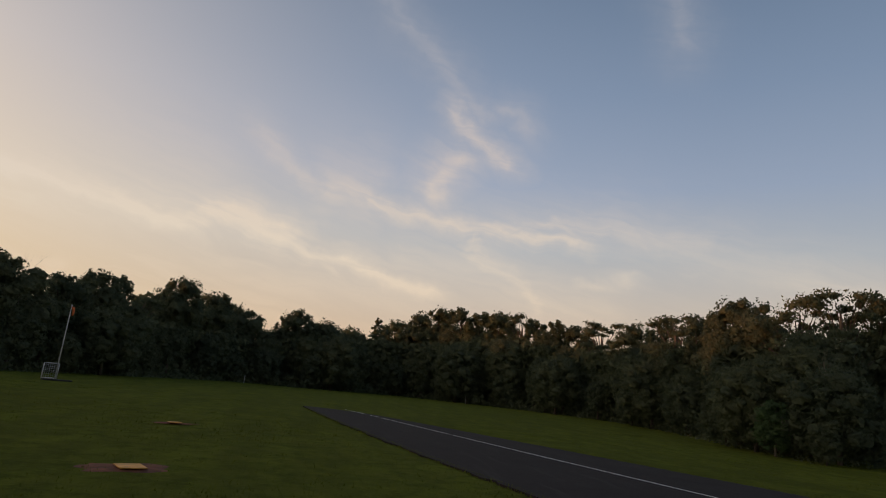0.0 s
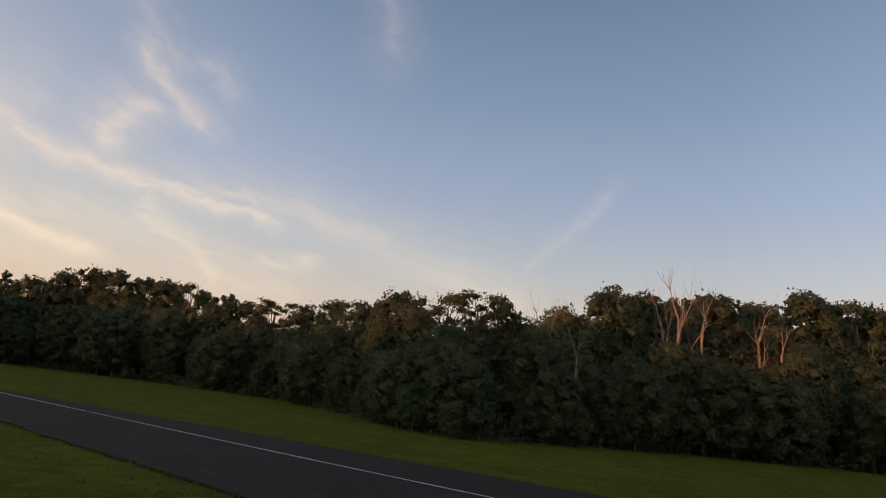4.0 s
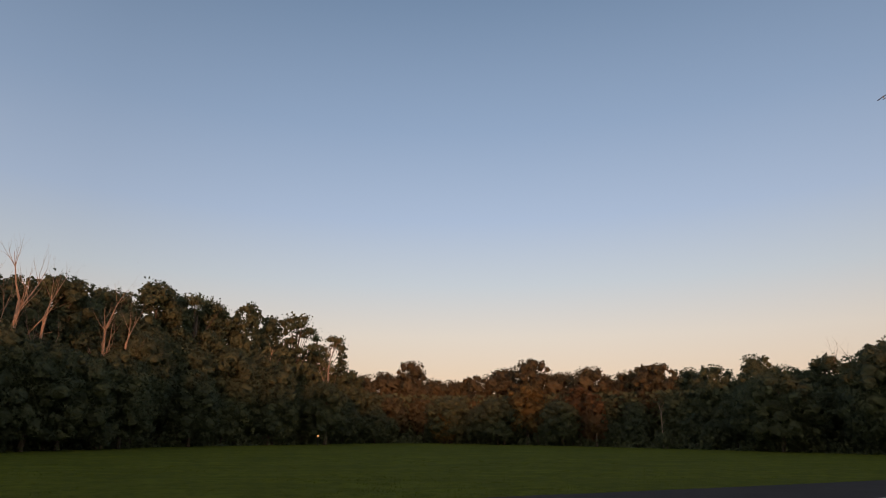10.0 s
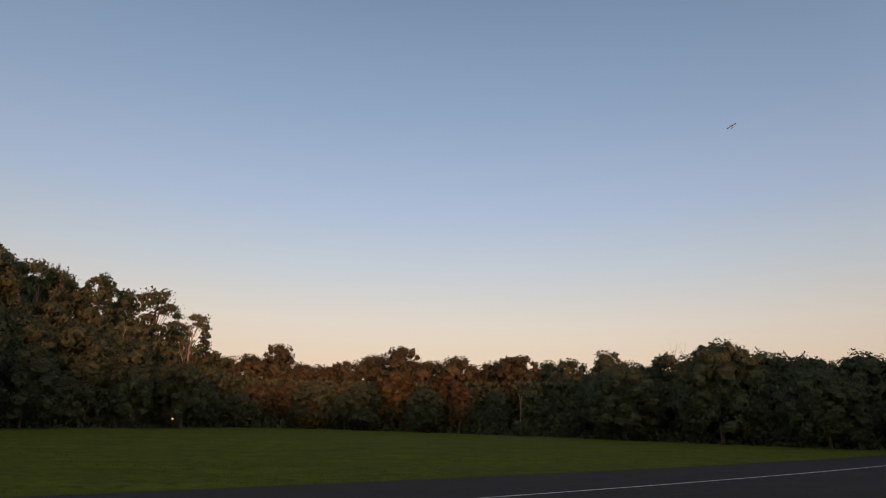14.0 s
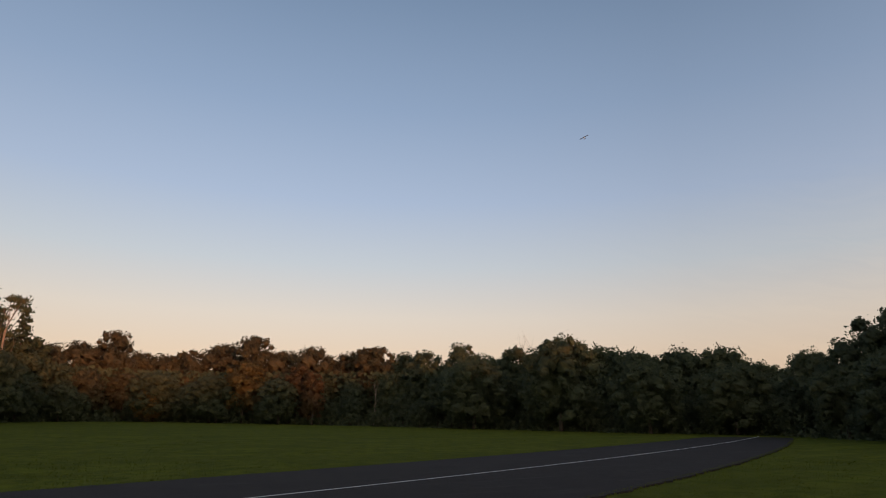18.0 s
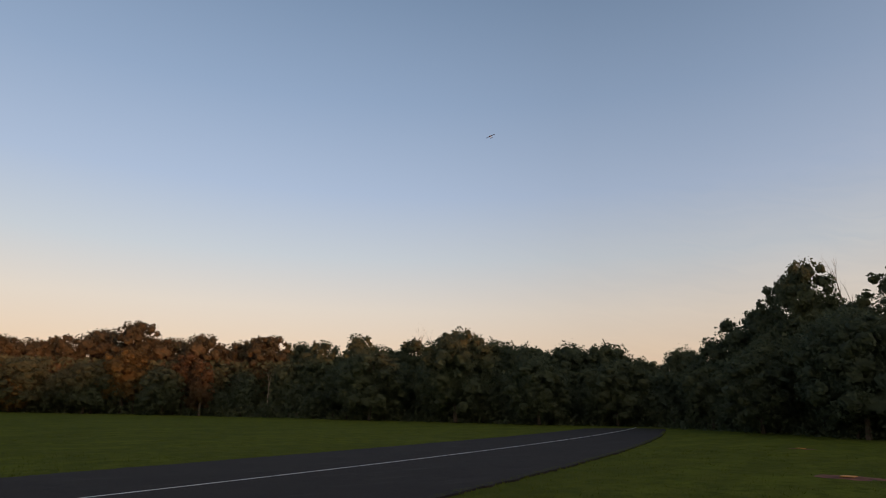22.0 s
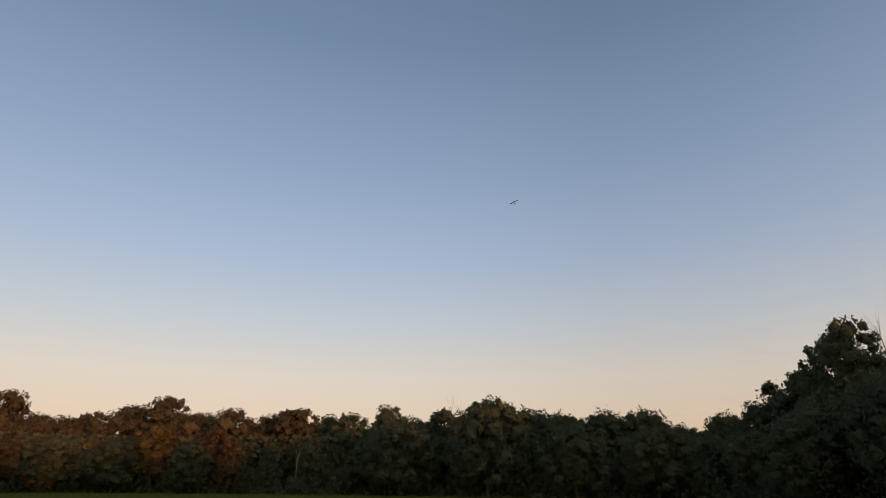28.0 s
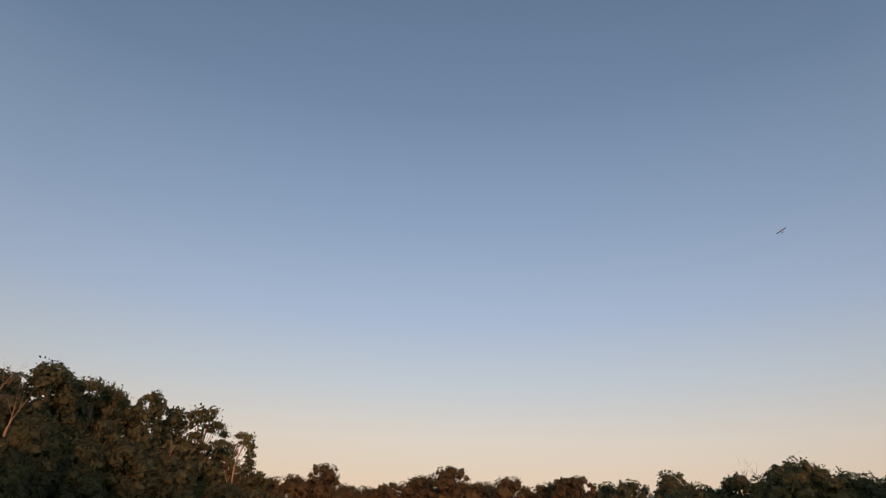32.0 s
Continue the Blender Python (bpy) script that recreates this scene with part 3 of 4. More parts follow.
def build_tree(kind, seed, name, label, mat, wide, bottom, lobes_n, leaves, size, umbrella=False):
    """A tree ten metres high at its own scale."""
    rng = np.random.default_rng(seed)
    ob = thing(name, (0, 0, 0))
    tagged(ob, label, "tree", "trees at the wood's edge")
    if umbrella:
        lobes = []
        for i in range(lobes_n):
            a, reach = i * 2.4 + rng.uniform(-0.3, 0.3), wide * math.sqrt((i + 0.4) / lobes_n) * 0.85
            r = wide * rng.uniform(0.2, 0.33)
            z = bottom + (9.6 - bottom) * rng.uniform(0.1, 1) ** 0.7 - reach * 0.25
            lobes.append(((reach * math.cos(a), reach * math.sin(a), z), (r, r, r * 0.42)))
    else:
        lobes = round_lobes(rng, wide, bottom, 10.0, lobes_n)
    lean = rng.uniform(-0.3, 0.3, 2)
    fork = bottom + (10 - bottom) * 0.3
    stem = [(0, 0, -0.3), (lean[0] * 0.3, lean[1] * 0.3, fork * 0.5), (lean[0], lean[1], fork), (lean[0] * 1.3, lean[1] * 1.3, 8.3)]
    trunk = tube_part("trunk", stem, (0.26, 0.2, 0.15, 0.04), BARK, ob, 8)
    picks = sorted(range(len(lobes)), key=lambda i: lobes[i][1][0])[-6:] if not umbrella else range(lobes_n)
    for i in picks:
        c = lobes[i][0]
        z0 = max(bottom * 0.6, min(7.5, c[2] * 0.62))
        f = z0 / 8.3
        p0 = (lean[0] * f * 1.2, lean[1] * f * 1.2, z0)
        mid = (p0[0] * 0.5 + c[0] * 0.5, p0[1] * 0.5 + c[1] * 0.5, p0[2] * 0.42 + c[2] * 0.58)
        tube_part("limb", (p0, mid, c), (0.05, 0.035, 0.012) if umbrella else (0.1, 0.065, 0.02), BARK, trunk, 5)
    me = crown_mesh(seed + 100, lobes, leaves, size, mat, low=0.05, core=not umbrella)
    crown = new("crown", me)
    crown.parent = ob
    PROTO[kind] = [ob, False]


def build_conifer(kind, seed):
    ob = thing("pine_tree", (0, 0, 0))
    tagged(ob, "dark pine with ragged tiers of drooping branches", "tree", "trees at the wood's edge")
    tube_part("trunk", ((0, 0, -0.3), (0.05, 0, 5), (0, 0, 9.9)), (0.22, 0.13, 0.02), BARK, ob, 8)
    lobes = []
    for i in range(34):
        h = 2.2 + 7.6 * i / 34
        reach = (10.2 - h) * 0.26 + 0.1
        a = i * 2.4
        lobes.append(((reach * 0.6 * math.cos(a), reach * 0.6 * math.sin(a), h), (reach * 0.62, reach * 0.62, 0.3)))
    crown = new("crown", crown_mesh(seed, lobes, 3600, 0.3, LEAF))
    crown.parent = ob
    PROTO[kind] = [ob, False]


def branch_tubes(rng, p, d, length, radius, depth, out):
    pts, rads = [p.copy()], [radius]
    for i in range(3):
        d = (d + Vector(rng.normal(size=3)) * 0.16 + Vector((0, 0, 0.1))).normalized()
        pts.append(pts[-1] + d * length / 3)
        rads.append(radius * (1 - 0.28 * (i + 1)))
    out.append(tube(pts, rads, 5 if depth > 1 else 4))
    if depth > 0:
        for i in range(4 if depth > 1 else 3):
            k = 1 + int(rng.integers(0, 3))
            side = Vector(rng.normal(size=3))
            side = (side - d * side.dot(d)).normalized()
            nd = (d * rng.uniform(0.5, 1.0) + side * rng.uniform(0.45, 0.8) + Vector((0, 0, 0.25))).normalized()
            branch_tubes(rng, pts[k], nd, length * rng.uniform(0.45, 0.7), rads[k] * 0.62, depth - 1, out)


def build_dead(kind, seed, forks):
    rng = np.random.default_rng(seed)
    ob = thing("dead_tree", (0, 0, 0))
    tagged(ob, "bare dead tree with pale leafless branches at the wood's edge", "dead tree", "bare dead trees")
    lean = rng.uniform(-0.35, 0.35, 2)
    stem = [Vector((0, 0, -0.3)), Vector((lean[0] * 0.2, lean[1] * 0.2, 2.6)), Vector((lean[0] * 0.6, lean[1] * 0.6, 4.8)), Vector((lean[0], lean[1], 7.0))]
    trunk = tube_part("trunk", stem, (0.18, 0.15, 0.12, 0.075), DEAD_BARK, ob, 8)
    for i in range(forks):
        z = 3.6 + 3.4 * i / max(1, forks - 1)
        f = z / 7
        a = i * 2.3 + rng.uniform(-0.4, 0.4)
        d = Vector((math.cos(a) * 0.5, math.sin(a) * 0.5, 1.0)).normalized()
        out = []
        branch_tubes(rng, Vector((lean[0] * f, lean[1] * f, z)), d, min(10.0 - z, 3.4) * rng.uniform(0.7, 0.95), 0.07, 2, out)
        vs, fs = [], []
        for v, q in out:
            fs += [tuple(i2 + len(vs) for i2 in face) for face in q]
            vs += v
        raw_part("branch", vs, fs, DEAD_BARK, trunk)
    PROTO[kind] = [ob, False]


WIDTH = {}
for key, seed, wide, bottom, lobes_n, leaves, size, mat, label in (
    ("slim_a", 4, 2.3, 2.6, 40, 9200, 0.19, LEAF, "tall slender dark green tree with an uneven crown"),
    ("slim_b", 42, 2.2, 2.0, 40, 9200, 0.19, LEAF, "tall dark green tree with a narrow lumpy crown"),
    ("round_a", 1, 3.1, 1.8, 46, 11500, 0.2, LEAF, "dark green broadleaf tree with a full rounded crown"),
    ("round_b", 2, 3.0, 2.2, 42, 11000, 0.2, LEAF, "dark green broadleaf tree with a lumpy domed crown"),
    ("round_c", 45, 3.2, 1.4, 50, 12000, 0.2, LEAF, "dark green broadleaf tree with a dense many-lobed crown"),
    ("broad_a", 3, 4.2, 0.8, 52, 13000, 0.22, LEAF, "broad dark green tree leafy almost to the ground"),
    ("broad_b", 41, 4.0, 1.2, 50, 13000, 0.22, LEAF, "broad green tree with a ragged cauliflower crown"),
    ("edge_a", 5, 3.8, 0.0, 46, 11000, 0.23, LEAF, "low dark green edge tree leafy down to the grass"),
    ("edge_b", 6, 4.6, 0.0, 50, 12000, 0.25, LEAF, "bushy dark green edge tree with branches hanging to grass"),
    ("edge_c", 43, 3.0, 0.0, 44, 10500, 0.22, LEAF, "bushy green edge tree with small leaves down to grass"),
    ("rust_a", 7, 3.1, 1.4, 46, 11500, 0.2, LEAF_SUN_RUST, "broadleaf tree of rusty brown, low sunlight put into its leaf colour"),
    ("rust_b", 8, 3.9, 0.8, 50, 12500, 0.21, LEAF_SUN_RUST, "rounded tree with ochre brown foliage before the woods"),
    ("rust_c", 44, 2.4, 1.8, 40, 9500, 0.19, LEAF_SUN_RUST, "slender broadleaf tree of rusty brown, sunlight put into its leaves"),
    ("ochre_bush", 46, 3.8, 0.0, 40, 10000, 0.25, LEAF_OCHRE, "low rounded tree with ochre yellow leaves at the edge"),
    ("ochre_crown", 47, 3.6, 0.8, 44, 10500, 0.21, LEAF_OCHRE, "rounded tree with bright ochre crown among rusty trees"),
    ("sun_red_tree", 48, 2.4, 0.3, 40, 9000, 0.21, LEAF_SUN_RED, "slender tree with reddish sunlight put into its leaf colour"),
    ("fresh_bush", 49, 3.6, 0.0, 40, 9000, 0.24, LEAF_FRESH, "small fresh green bush standing at the grass edge"),
):
    build_tree(key, seed, "broadleaf_tree", label, mat, wide, bottom, lobes_n, leaves, size)
    WIDTH[key] = wide
for key, seed, wide, bottom, n, leaves in (("airy_a", 11, 3.0, 6.0, 20, 6500), ("airy_b", 12, 2.1, 5.0, 16, 5600)):
    build_tree(key, seed, "broadleaf_tree", "tall thin-leaved tree with sky showing through its open crown", LEAF, wide, bottom, n, leaves, 0.2, True)
    WIDTH[key] = wide
build_conifer("pine", 21)
WIDTH["pine"] = 2.0
build_dead("dead_a", 31, 5)
build_dead("dead_b", 32, 4)
build_dead("dead_c", 33, 6)
WIDTH.update(dead_a=2.0, dead_b=2.0, dead_c=2.0)
FAMILY = {"leaf": ("slim_a", "slim_b", "round_a", "round_b", "round_c", "broad_a", "broad_b"), "rust": ("rust_a", "rust_b", "rust_c"), "edge": ("edge_a", "edge_b", "edge_c")}


def plant(kind, az, r, tall, wide=None, turn=None, rng=random):
    """Set a tree of that kind or family, its height and its crown's half width in metres; of a family, one that grows so wide."""
    if kind in FAMILY:
        by_fit = sorted(FAMILY[kind], key=lambda q: abs(WIDTH[q] - 10 * wide / tall) + rng.uniform(0, 0.7))
        kind = by_fit[0]
    ob, used = PROTO[kind]
    x, y = polar(az, r)
    turn = rng.uniform(0, 360) if turn is None else turn
    m = pose(x, y, ground_z(x, y) - 0.1, 0, 0, turn)
    s = tall / 10
    sw = s if wide is None else max(0.75 * s, min(1.3 * s, wide / WIDTH[kind]))
    if used:
        ob = copy_thing(ob, m)
    else:
        ob.matrix_basis = m
        PROTO[kind][1] = True
    ob.scale = (sw, sw, s)
    return ob


# the wood's edge: compass degrees, distance of the first trees, height of the skyline
EDGE_AZ = (-91, -65, -52, -37, -25.9, -16.8, -6.7, -1.5, 7.2, 16.6, 25.7, 31.4, 35, 40.4, 47.6, 53.5, 60.2, 67.9, 76.5, 82, 90.4, 96.2, 110.5, 119, 124.5, 138.4, 148.2, 153.3, 162.5, 170.2, 185, 200, 223, 235, 250, 269)
EDGE_R = (66, 62, 60, 52, 52, 69, 97, 99, 112, 98, 80, 58, 45, 37, 38.5, 46.5, 56, 66, 79, 85, 103, 108, 90, 81, 75, 66, 66, 59, 49, 45, 48, 55, 62, 62, 64, 66)
# behind the camera these heights are set to shape the low sun's shade
EDGE_H = (12, 13, 11, 10, 7.8, 9.5, 9, 11.6, 14, 16, 12.6, 10.6, 9, 9.9, 9.1, 12, 14.6, 16.6, 17.5, 18.4, 11.5, 11.5, 10.6, 10.3, 9.9, 8, 7.8, 7.3, 13, 10.7, 12, 14, 14.5, 13, 12, 12)


def edge_r(az):
    return float(np.interp(az, EDGE_AZ, EDGE_R))


def edge_h(az):
    return float(np.interp(az, EDGE_AZ, EDGE_H))


# skyline trees: compass, distance, height, half width of the crown
SKYLINE_NORTH = (
    ("leaf", -26.5, 59.6, 9.2, 4.1), ("leaf", -21.8, 67.6, 9, 2.5), ("leaf", -19.4, 73.3, 10.5, 2.7), ("leaf", -17.9, 76.7, 10.7, 1.8),
    ("airy_b", -16.2, 81.7, 9.6, 4.2), ("leaf", -13.1, 86.9, 12.8, 3.3), ("leaf", -10.5, 97.3, 12.4, 4.1), ("leaf", -9.4, 98.9, 12.7, 1.7),
    ("leaf", -7.9, 104.5, 11.8, 4.4), ("leaf", -5.3, 107.8, 8.8, 4.6), ("leaf", -3.9, 107.7, 11.6, 2), ("leaf", -2.7, 107.5, 12.6, 3.8),
    ("leaf", -0.4, 110.9, 11.6, 4.3), ("leaf", 2, 115.1, 11.3, 4.5), ("pine", 4.4, 116.4, 13.9, 3.3), ("leaf", 6.3, 121.6, 14.3, 3.8),
)
SKYLINE_NORTH_EAST = (
    ("leaf", 8.2, 121.6, 16.1, 3.8), ("leaf", 10.1, 119.1, 17.1, 3.7), ("leaf", 12, 114.2, 17, 3.2), ("leaf", 14, 112.5, 16.3, 3.5),
    ("leaf", 15.9, 110.4, 16.2, 3.5), ("airy_b", 17.8, 104.5, 16.3, 2.4), ("leaf", 19.3, 103.2, 14.5, 2.6), ("leaf", 20.9, 97.1, 14, 2.2),
    ("leaf", 22.9, 97.5, 13.4, 3.3), ("airy_b", 25, 89.5, 14, 2.7), ("leaf", 28.1, 78.8, 11.7, 3.7), ("leaf", 30.3, 72.4, 11.8, 1.6),
    ("airy_a", 31.7, 66.2, 11.7, 3.5), ("leaf", 33.1, 61, 10.6, 1.6), ("leaf", 34.6, 55.8, 10.3, 1.6), ("leaf", 36.7, 50.1, 10.5, 2.7),
)
SKYLINE_EAST = (
    ("airy_a", 40.3, 45.9, 10.1, 2.7), ("airy_a", 43.9, 45.2, 10.5, 2.4), ("leaf", 45.9, 46.1, 10.1, 1.6), ("leaf", 47.9, 47.1, 8.8, 3.1),
    ("leaf", 52, 54.7, 11.3, 3.6), ("leaf", 56, 58, 14, 3.5), ("leaf", 58.5, 63, 14.8, 1.7), ("leaf", 60.2, 66.2, 14.7, 4.6),
    ("leaf", 61.5, 68.1, 15.4, 1.6), ("leaf", 63, 69.4, 15.9, 1.6), ("leaf", 64.4, 70.3, 16.2, 3.6), ("leaf", 67.9, 77.9, 17.2, 4.4),
    ("leaf", 71.4, 79.1, 18.5, 3.8), ("leaf", 72.9, 83.2, 18.3, 1.9), ("airy_a", 74.6, 84.9, 19.1, 2.6), ("leaf", 75.6, 87.6, 18.6, 1.6),
)
SKYLINE_HILL = (
    ("leaf", 76.7, 89.8, 17.6, 3.1), ("leaf", 78.8, 90.5, 19.3, 2.8), ("leaf", 81.1, 95.5, 18.5, 3.6), ("airy_b", 83.4, 96, 19.7, 2.9),
    ("leaf", 84.8, 101, 14.6, 2.6), ("airy_b", 86.2, 102, 17.8, 2.6), ("pine", 87.6, 103, 15.9, 2.3), ("leaf", 88.6, 107, 11.8, 2.2),
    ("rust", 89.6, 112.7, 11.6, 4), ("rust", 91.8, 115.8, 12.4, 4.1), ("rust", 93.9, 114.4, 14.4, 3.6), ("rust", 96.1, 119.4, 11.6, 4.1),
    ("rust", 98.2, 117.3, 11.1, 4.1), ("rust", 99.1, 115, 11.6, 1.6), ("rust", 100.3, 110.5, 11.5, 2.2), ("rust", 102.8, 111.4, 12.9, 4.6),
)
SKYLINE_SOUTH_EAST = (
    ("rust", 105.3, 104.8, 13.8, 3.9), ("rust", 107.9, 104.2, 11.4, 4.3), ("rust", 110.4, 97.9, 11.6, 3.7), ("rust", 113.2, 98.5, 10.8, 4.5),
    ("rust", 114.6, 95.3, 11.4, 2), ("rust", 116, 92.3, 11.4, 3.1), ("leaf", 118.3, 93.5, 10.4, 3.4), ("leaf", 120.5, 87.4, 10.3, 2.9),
    ("leaf", 123.9, 84.3, 10.8, 3), ("leaf", 126.3, 84.6, 9.4, 3.4), ("leaf", 128.7, 81, 10.2, 2.3), ("leaf", 130.7, 81.4, 9.3, 2.6),
    ("leaf", 132.6, 77.6, 10.9, 2.2), ("leaf", 134.6, 77.7, 10.3, 1.8), ("leaf", 136, 79, 9.9, 4.4), ("leaf", 139.4, 75, 9, 3.8),
)
SKYLINE_SOUTH = (
    ("leaf", 143.1, 74.6, 9, 3.5), ("leaf", 146.2, 75.3, 9.1, 3.5), ("leaf", 149.5, 74.6, 7.3, 4.1), ("leaf", 152.9, 68.8, 7.9, 2.7),
    ("leaf", 155.5, 64.4, 8.2, 2.5), ("leaf", 159.1, 64.6, 11.1, 3.8), ("leaf", 160.5, 60.5, 12.5, 1.6), ("leaf", 162.7, 57.2, 13.6, 2.4),
    ("leaf", 165.6, 57.9, 10.1, 2.7), ("leaf", 168.5, 54.6, 11.8, 2.3), ("leaf", 170.1, 55, 11.6, 1.6),
)
rng = random.Random(5)
for kind, at_az, at_r, tall, wide in SKYLINE_NORTH + SKYLINE_NORTH_EAST + SKYLINE_EAST + SKYLINE_HILL + SKYLINE_SOUTH_EAST + SKYLINE_SOUTH:
    plant(kind, at_az, at_r, tall * 1.02, wide * 1.12, rng=rng)

# bare trees among the crowns of the hill and beyond
DEAD = (
    ("dead_b", -24.4, 60.5, 9.3, 1.2), ("dead_a", 49.3, 47.5, 11.1, 1.1), ("dead_c", 50.4, 48, 11.0, 1.1), ("dead_b", 52.8, 46, 8.7, 0.9), ("dead_a", 59.9, 60.0, 15.3, 1.6),
    ("dead_c", 61.5, 60.5, 17.2, 1.8), ("dead_b", 63.7, 62.5, 15.9, 1.6), ("dead_a", 68.2, 69.5, 16.4, 1.5), ("dead_b", 69.7, 70.5, 14.6, 1.2), ("dead_c", 56.9, 57.5, 11.9, 1.2), ("dead_a", 81.3, 87.5, 13.9, 1.3),
    ("dead_b", 86.6, 92.5, 15.5, 1.4), ("dead_c", 165.2, 58.5, 13.8, 0.9), ("dead_b", 129.4, 81.5, 11.9, 1.3), ("dead_a", 130.4, 81.5, 11.9, 1.2),
    ("dead_b", 42.4, 37.6, 5.6, 0.6), ("dead_a", 68.6, 66, 7.4, 0.8), ("dead_b", 116.0, 85, 6.4, 0.6),
)
for kind, at_az, at_r, tall, wide in DEAD:
    plant(kind, at_az, at_r, tall, wide, rng=rng)
    cover = tall * (0.56 if tall > 8.8 else 0.34)
    plant("edge", at_az + rng.uniform(-0.6, 0.6), at_r - 2.6, cover, cover * 0.4, rng=rng)

# large full trees that stand forward of the edge, leafy to the grass
for at_az, forward, tall, wide in ((-17.9, 1, 6.4, 3.2), (0.8, 1, 8.5, 4.4), (12.1, 1, 9.5, 5), (21.2, 1.5, 8, 4), (29.4, 1, 6.6, 3.4), (37.4, 0.8, 5.4, 2.6), (43.0, 0.8, 4.8, 2.4),
                                   (58.2, 1, 7, 3.4), (65.9, 1, 8, 4), (97.6, 1, 7.6, 4.2), (101.9, 1, 7.2, 4), (107.6, 1, 6.6, 3.6), (125.0, 1, 8.2, 4.4), (132.8, 0.5, 10.2, 4.6),
                                   (140.3, 1, 7, 3.6), (147.1, 1, 6.6, 3.6), (158.4, 1, 6.2, 3.2), (165.4, 1, 8, 3.6)):
    plant("edge", at_az, edge_r(at_az) - forward, tall, wide, rng=rng)

# a lighter green one
plant("fresh_bush", 38.7, edge_r(38.7) - 1.6, 3.0, 1.15, rng=rng)

# a few of warmer leaf colour; the red ones have sunlight put into theirs
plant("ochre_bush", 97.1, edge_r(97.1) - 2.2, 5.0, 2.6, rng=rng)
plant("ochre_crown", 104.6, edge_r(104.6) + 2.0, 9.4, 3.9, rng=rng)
plant("sun_red_tree", 110.5, edge_r(110.5) - 0.5, 7.4, 1.9, rng=rng)
plant("sun_red_tree", 109.1, edge_r(109.1) + 1.5, 8.6, 2.2, rng=rng)

# lower trees along the edge, in three ranks, and unseen woods added behind the camera to cast shade
az = -46.0
while az < 186:
    r = edge_r(az)
    # sun-facing stretch, where the leaf colour carries some of the low sunlight
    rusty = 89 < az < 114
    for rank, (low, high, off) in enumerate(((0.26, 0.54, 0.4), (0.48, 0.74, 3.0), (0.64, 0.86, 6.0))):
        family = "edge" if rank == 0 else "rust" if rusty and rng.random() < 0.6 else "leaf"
        tall = edge_h(az) * rng.uniform(low, high)
        half = (0.46, 0.38, 0.32)[rank] * rng.uniform(0.8, 1.25) * tall
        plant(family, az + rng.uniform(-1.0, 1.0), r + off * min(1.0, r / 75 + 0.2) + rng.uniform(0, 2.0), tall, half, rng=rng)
    az += math.degrees(rng.uniform(4.0, 5.4) / r)
far_spots = []
az = 189.0
while az < 314:
    a = az if az < 269 else az - 360
    # the third rank is added sunward to stop light leaking between crowns
    for off in (0, 5) if 262 > az else (0, 4, 9):
        far_spots.append((a, edge_r(a) + off + rng.uniform(0, 4), edge_h(a) * rng.uniform(0.8, 1.1)))
    az += math.degrees(5.2 / edge_r(a))


# unseen trees added behind the first ones in the north-west, against low sun
for at_az in range(-52, -12, 3):
    for at_r in (104, 116):
        far_spots.append((at_az + rng.uniform(-1, 1), at_r + rng.uniform(-3, 3), rng.uniform(11.5, 14) if at_az < -24 else rng.uniform(9.5, 11.5)))



def far_woods():
    """Unseen woods behind the camera and behind the first trees, added to block the low sun, joined: crown after crown
    on short stems.
    """
    rng2 = np.random.default_rng(9)
    lobes = round_lobes(rng2, 3.8, 0.6, 10.0, 20)
    crown = crown_mesh(109, lobes, 1500, 0.8, LEAF, low=0.05)
    co = np.empty(len(crown.vertices) * 3, dtype=np.float32)
    crown.vertices.foreach_get("co", co)
    co = co.reshape(-1, 3)
    tri = np.empty(len(crown.loops), dtype=np.int32)
    crown.loops.foreach_get("vertex_index", tri)
    tri = tri.reshape(-1, 3)
    bpy.data.meshes.remove(crown)
    vs, fs = [], []
    for at_az, at_r, tall in far_spots:
        x, y = polar(at_az, at_r)
        w = rng2.uniform(0, 6.28)
        k = 4.4 / 3.8
        v = np.stack([(co[:, 0] * math.cos(w) - co[:, 1] * math.sin(w)) * k + x, (co[:, 0] * math.sin(w) + co[:, 1] * math.cos(w)) * k + y, co[:, 2] * tall / 10 + ground_z(x, y) - 0.1], -1)
        fs.append(tri + len(co) * len(vs)), vs.append(v)
    return tagged(new("far_woods", quick_mesh("far_woods", np.concatenate(vs), np.concatenate(fs), LEAF)), "dark green broadleaf woods, unseen, added to block the low sun", "woods", kind="stuff")


far_woods()
for ob, used in PROTO.values():
    if not used:
        for o in (*ob.children_recursive, ob):
            bpy.data.objects.remove(o)


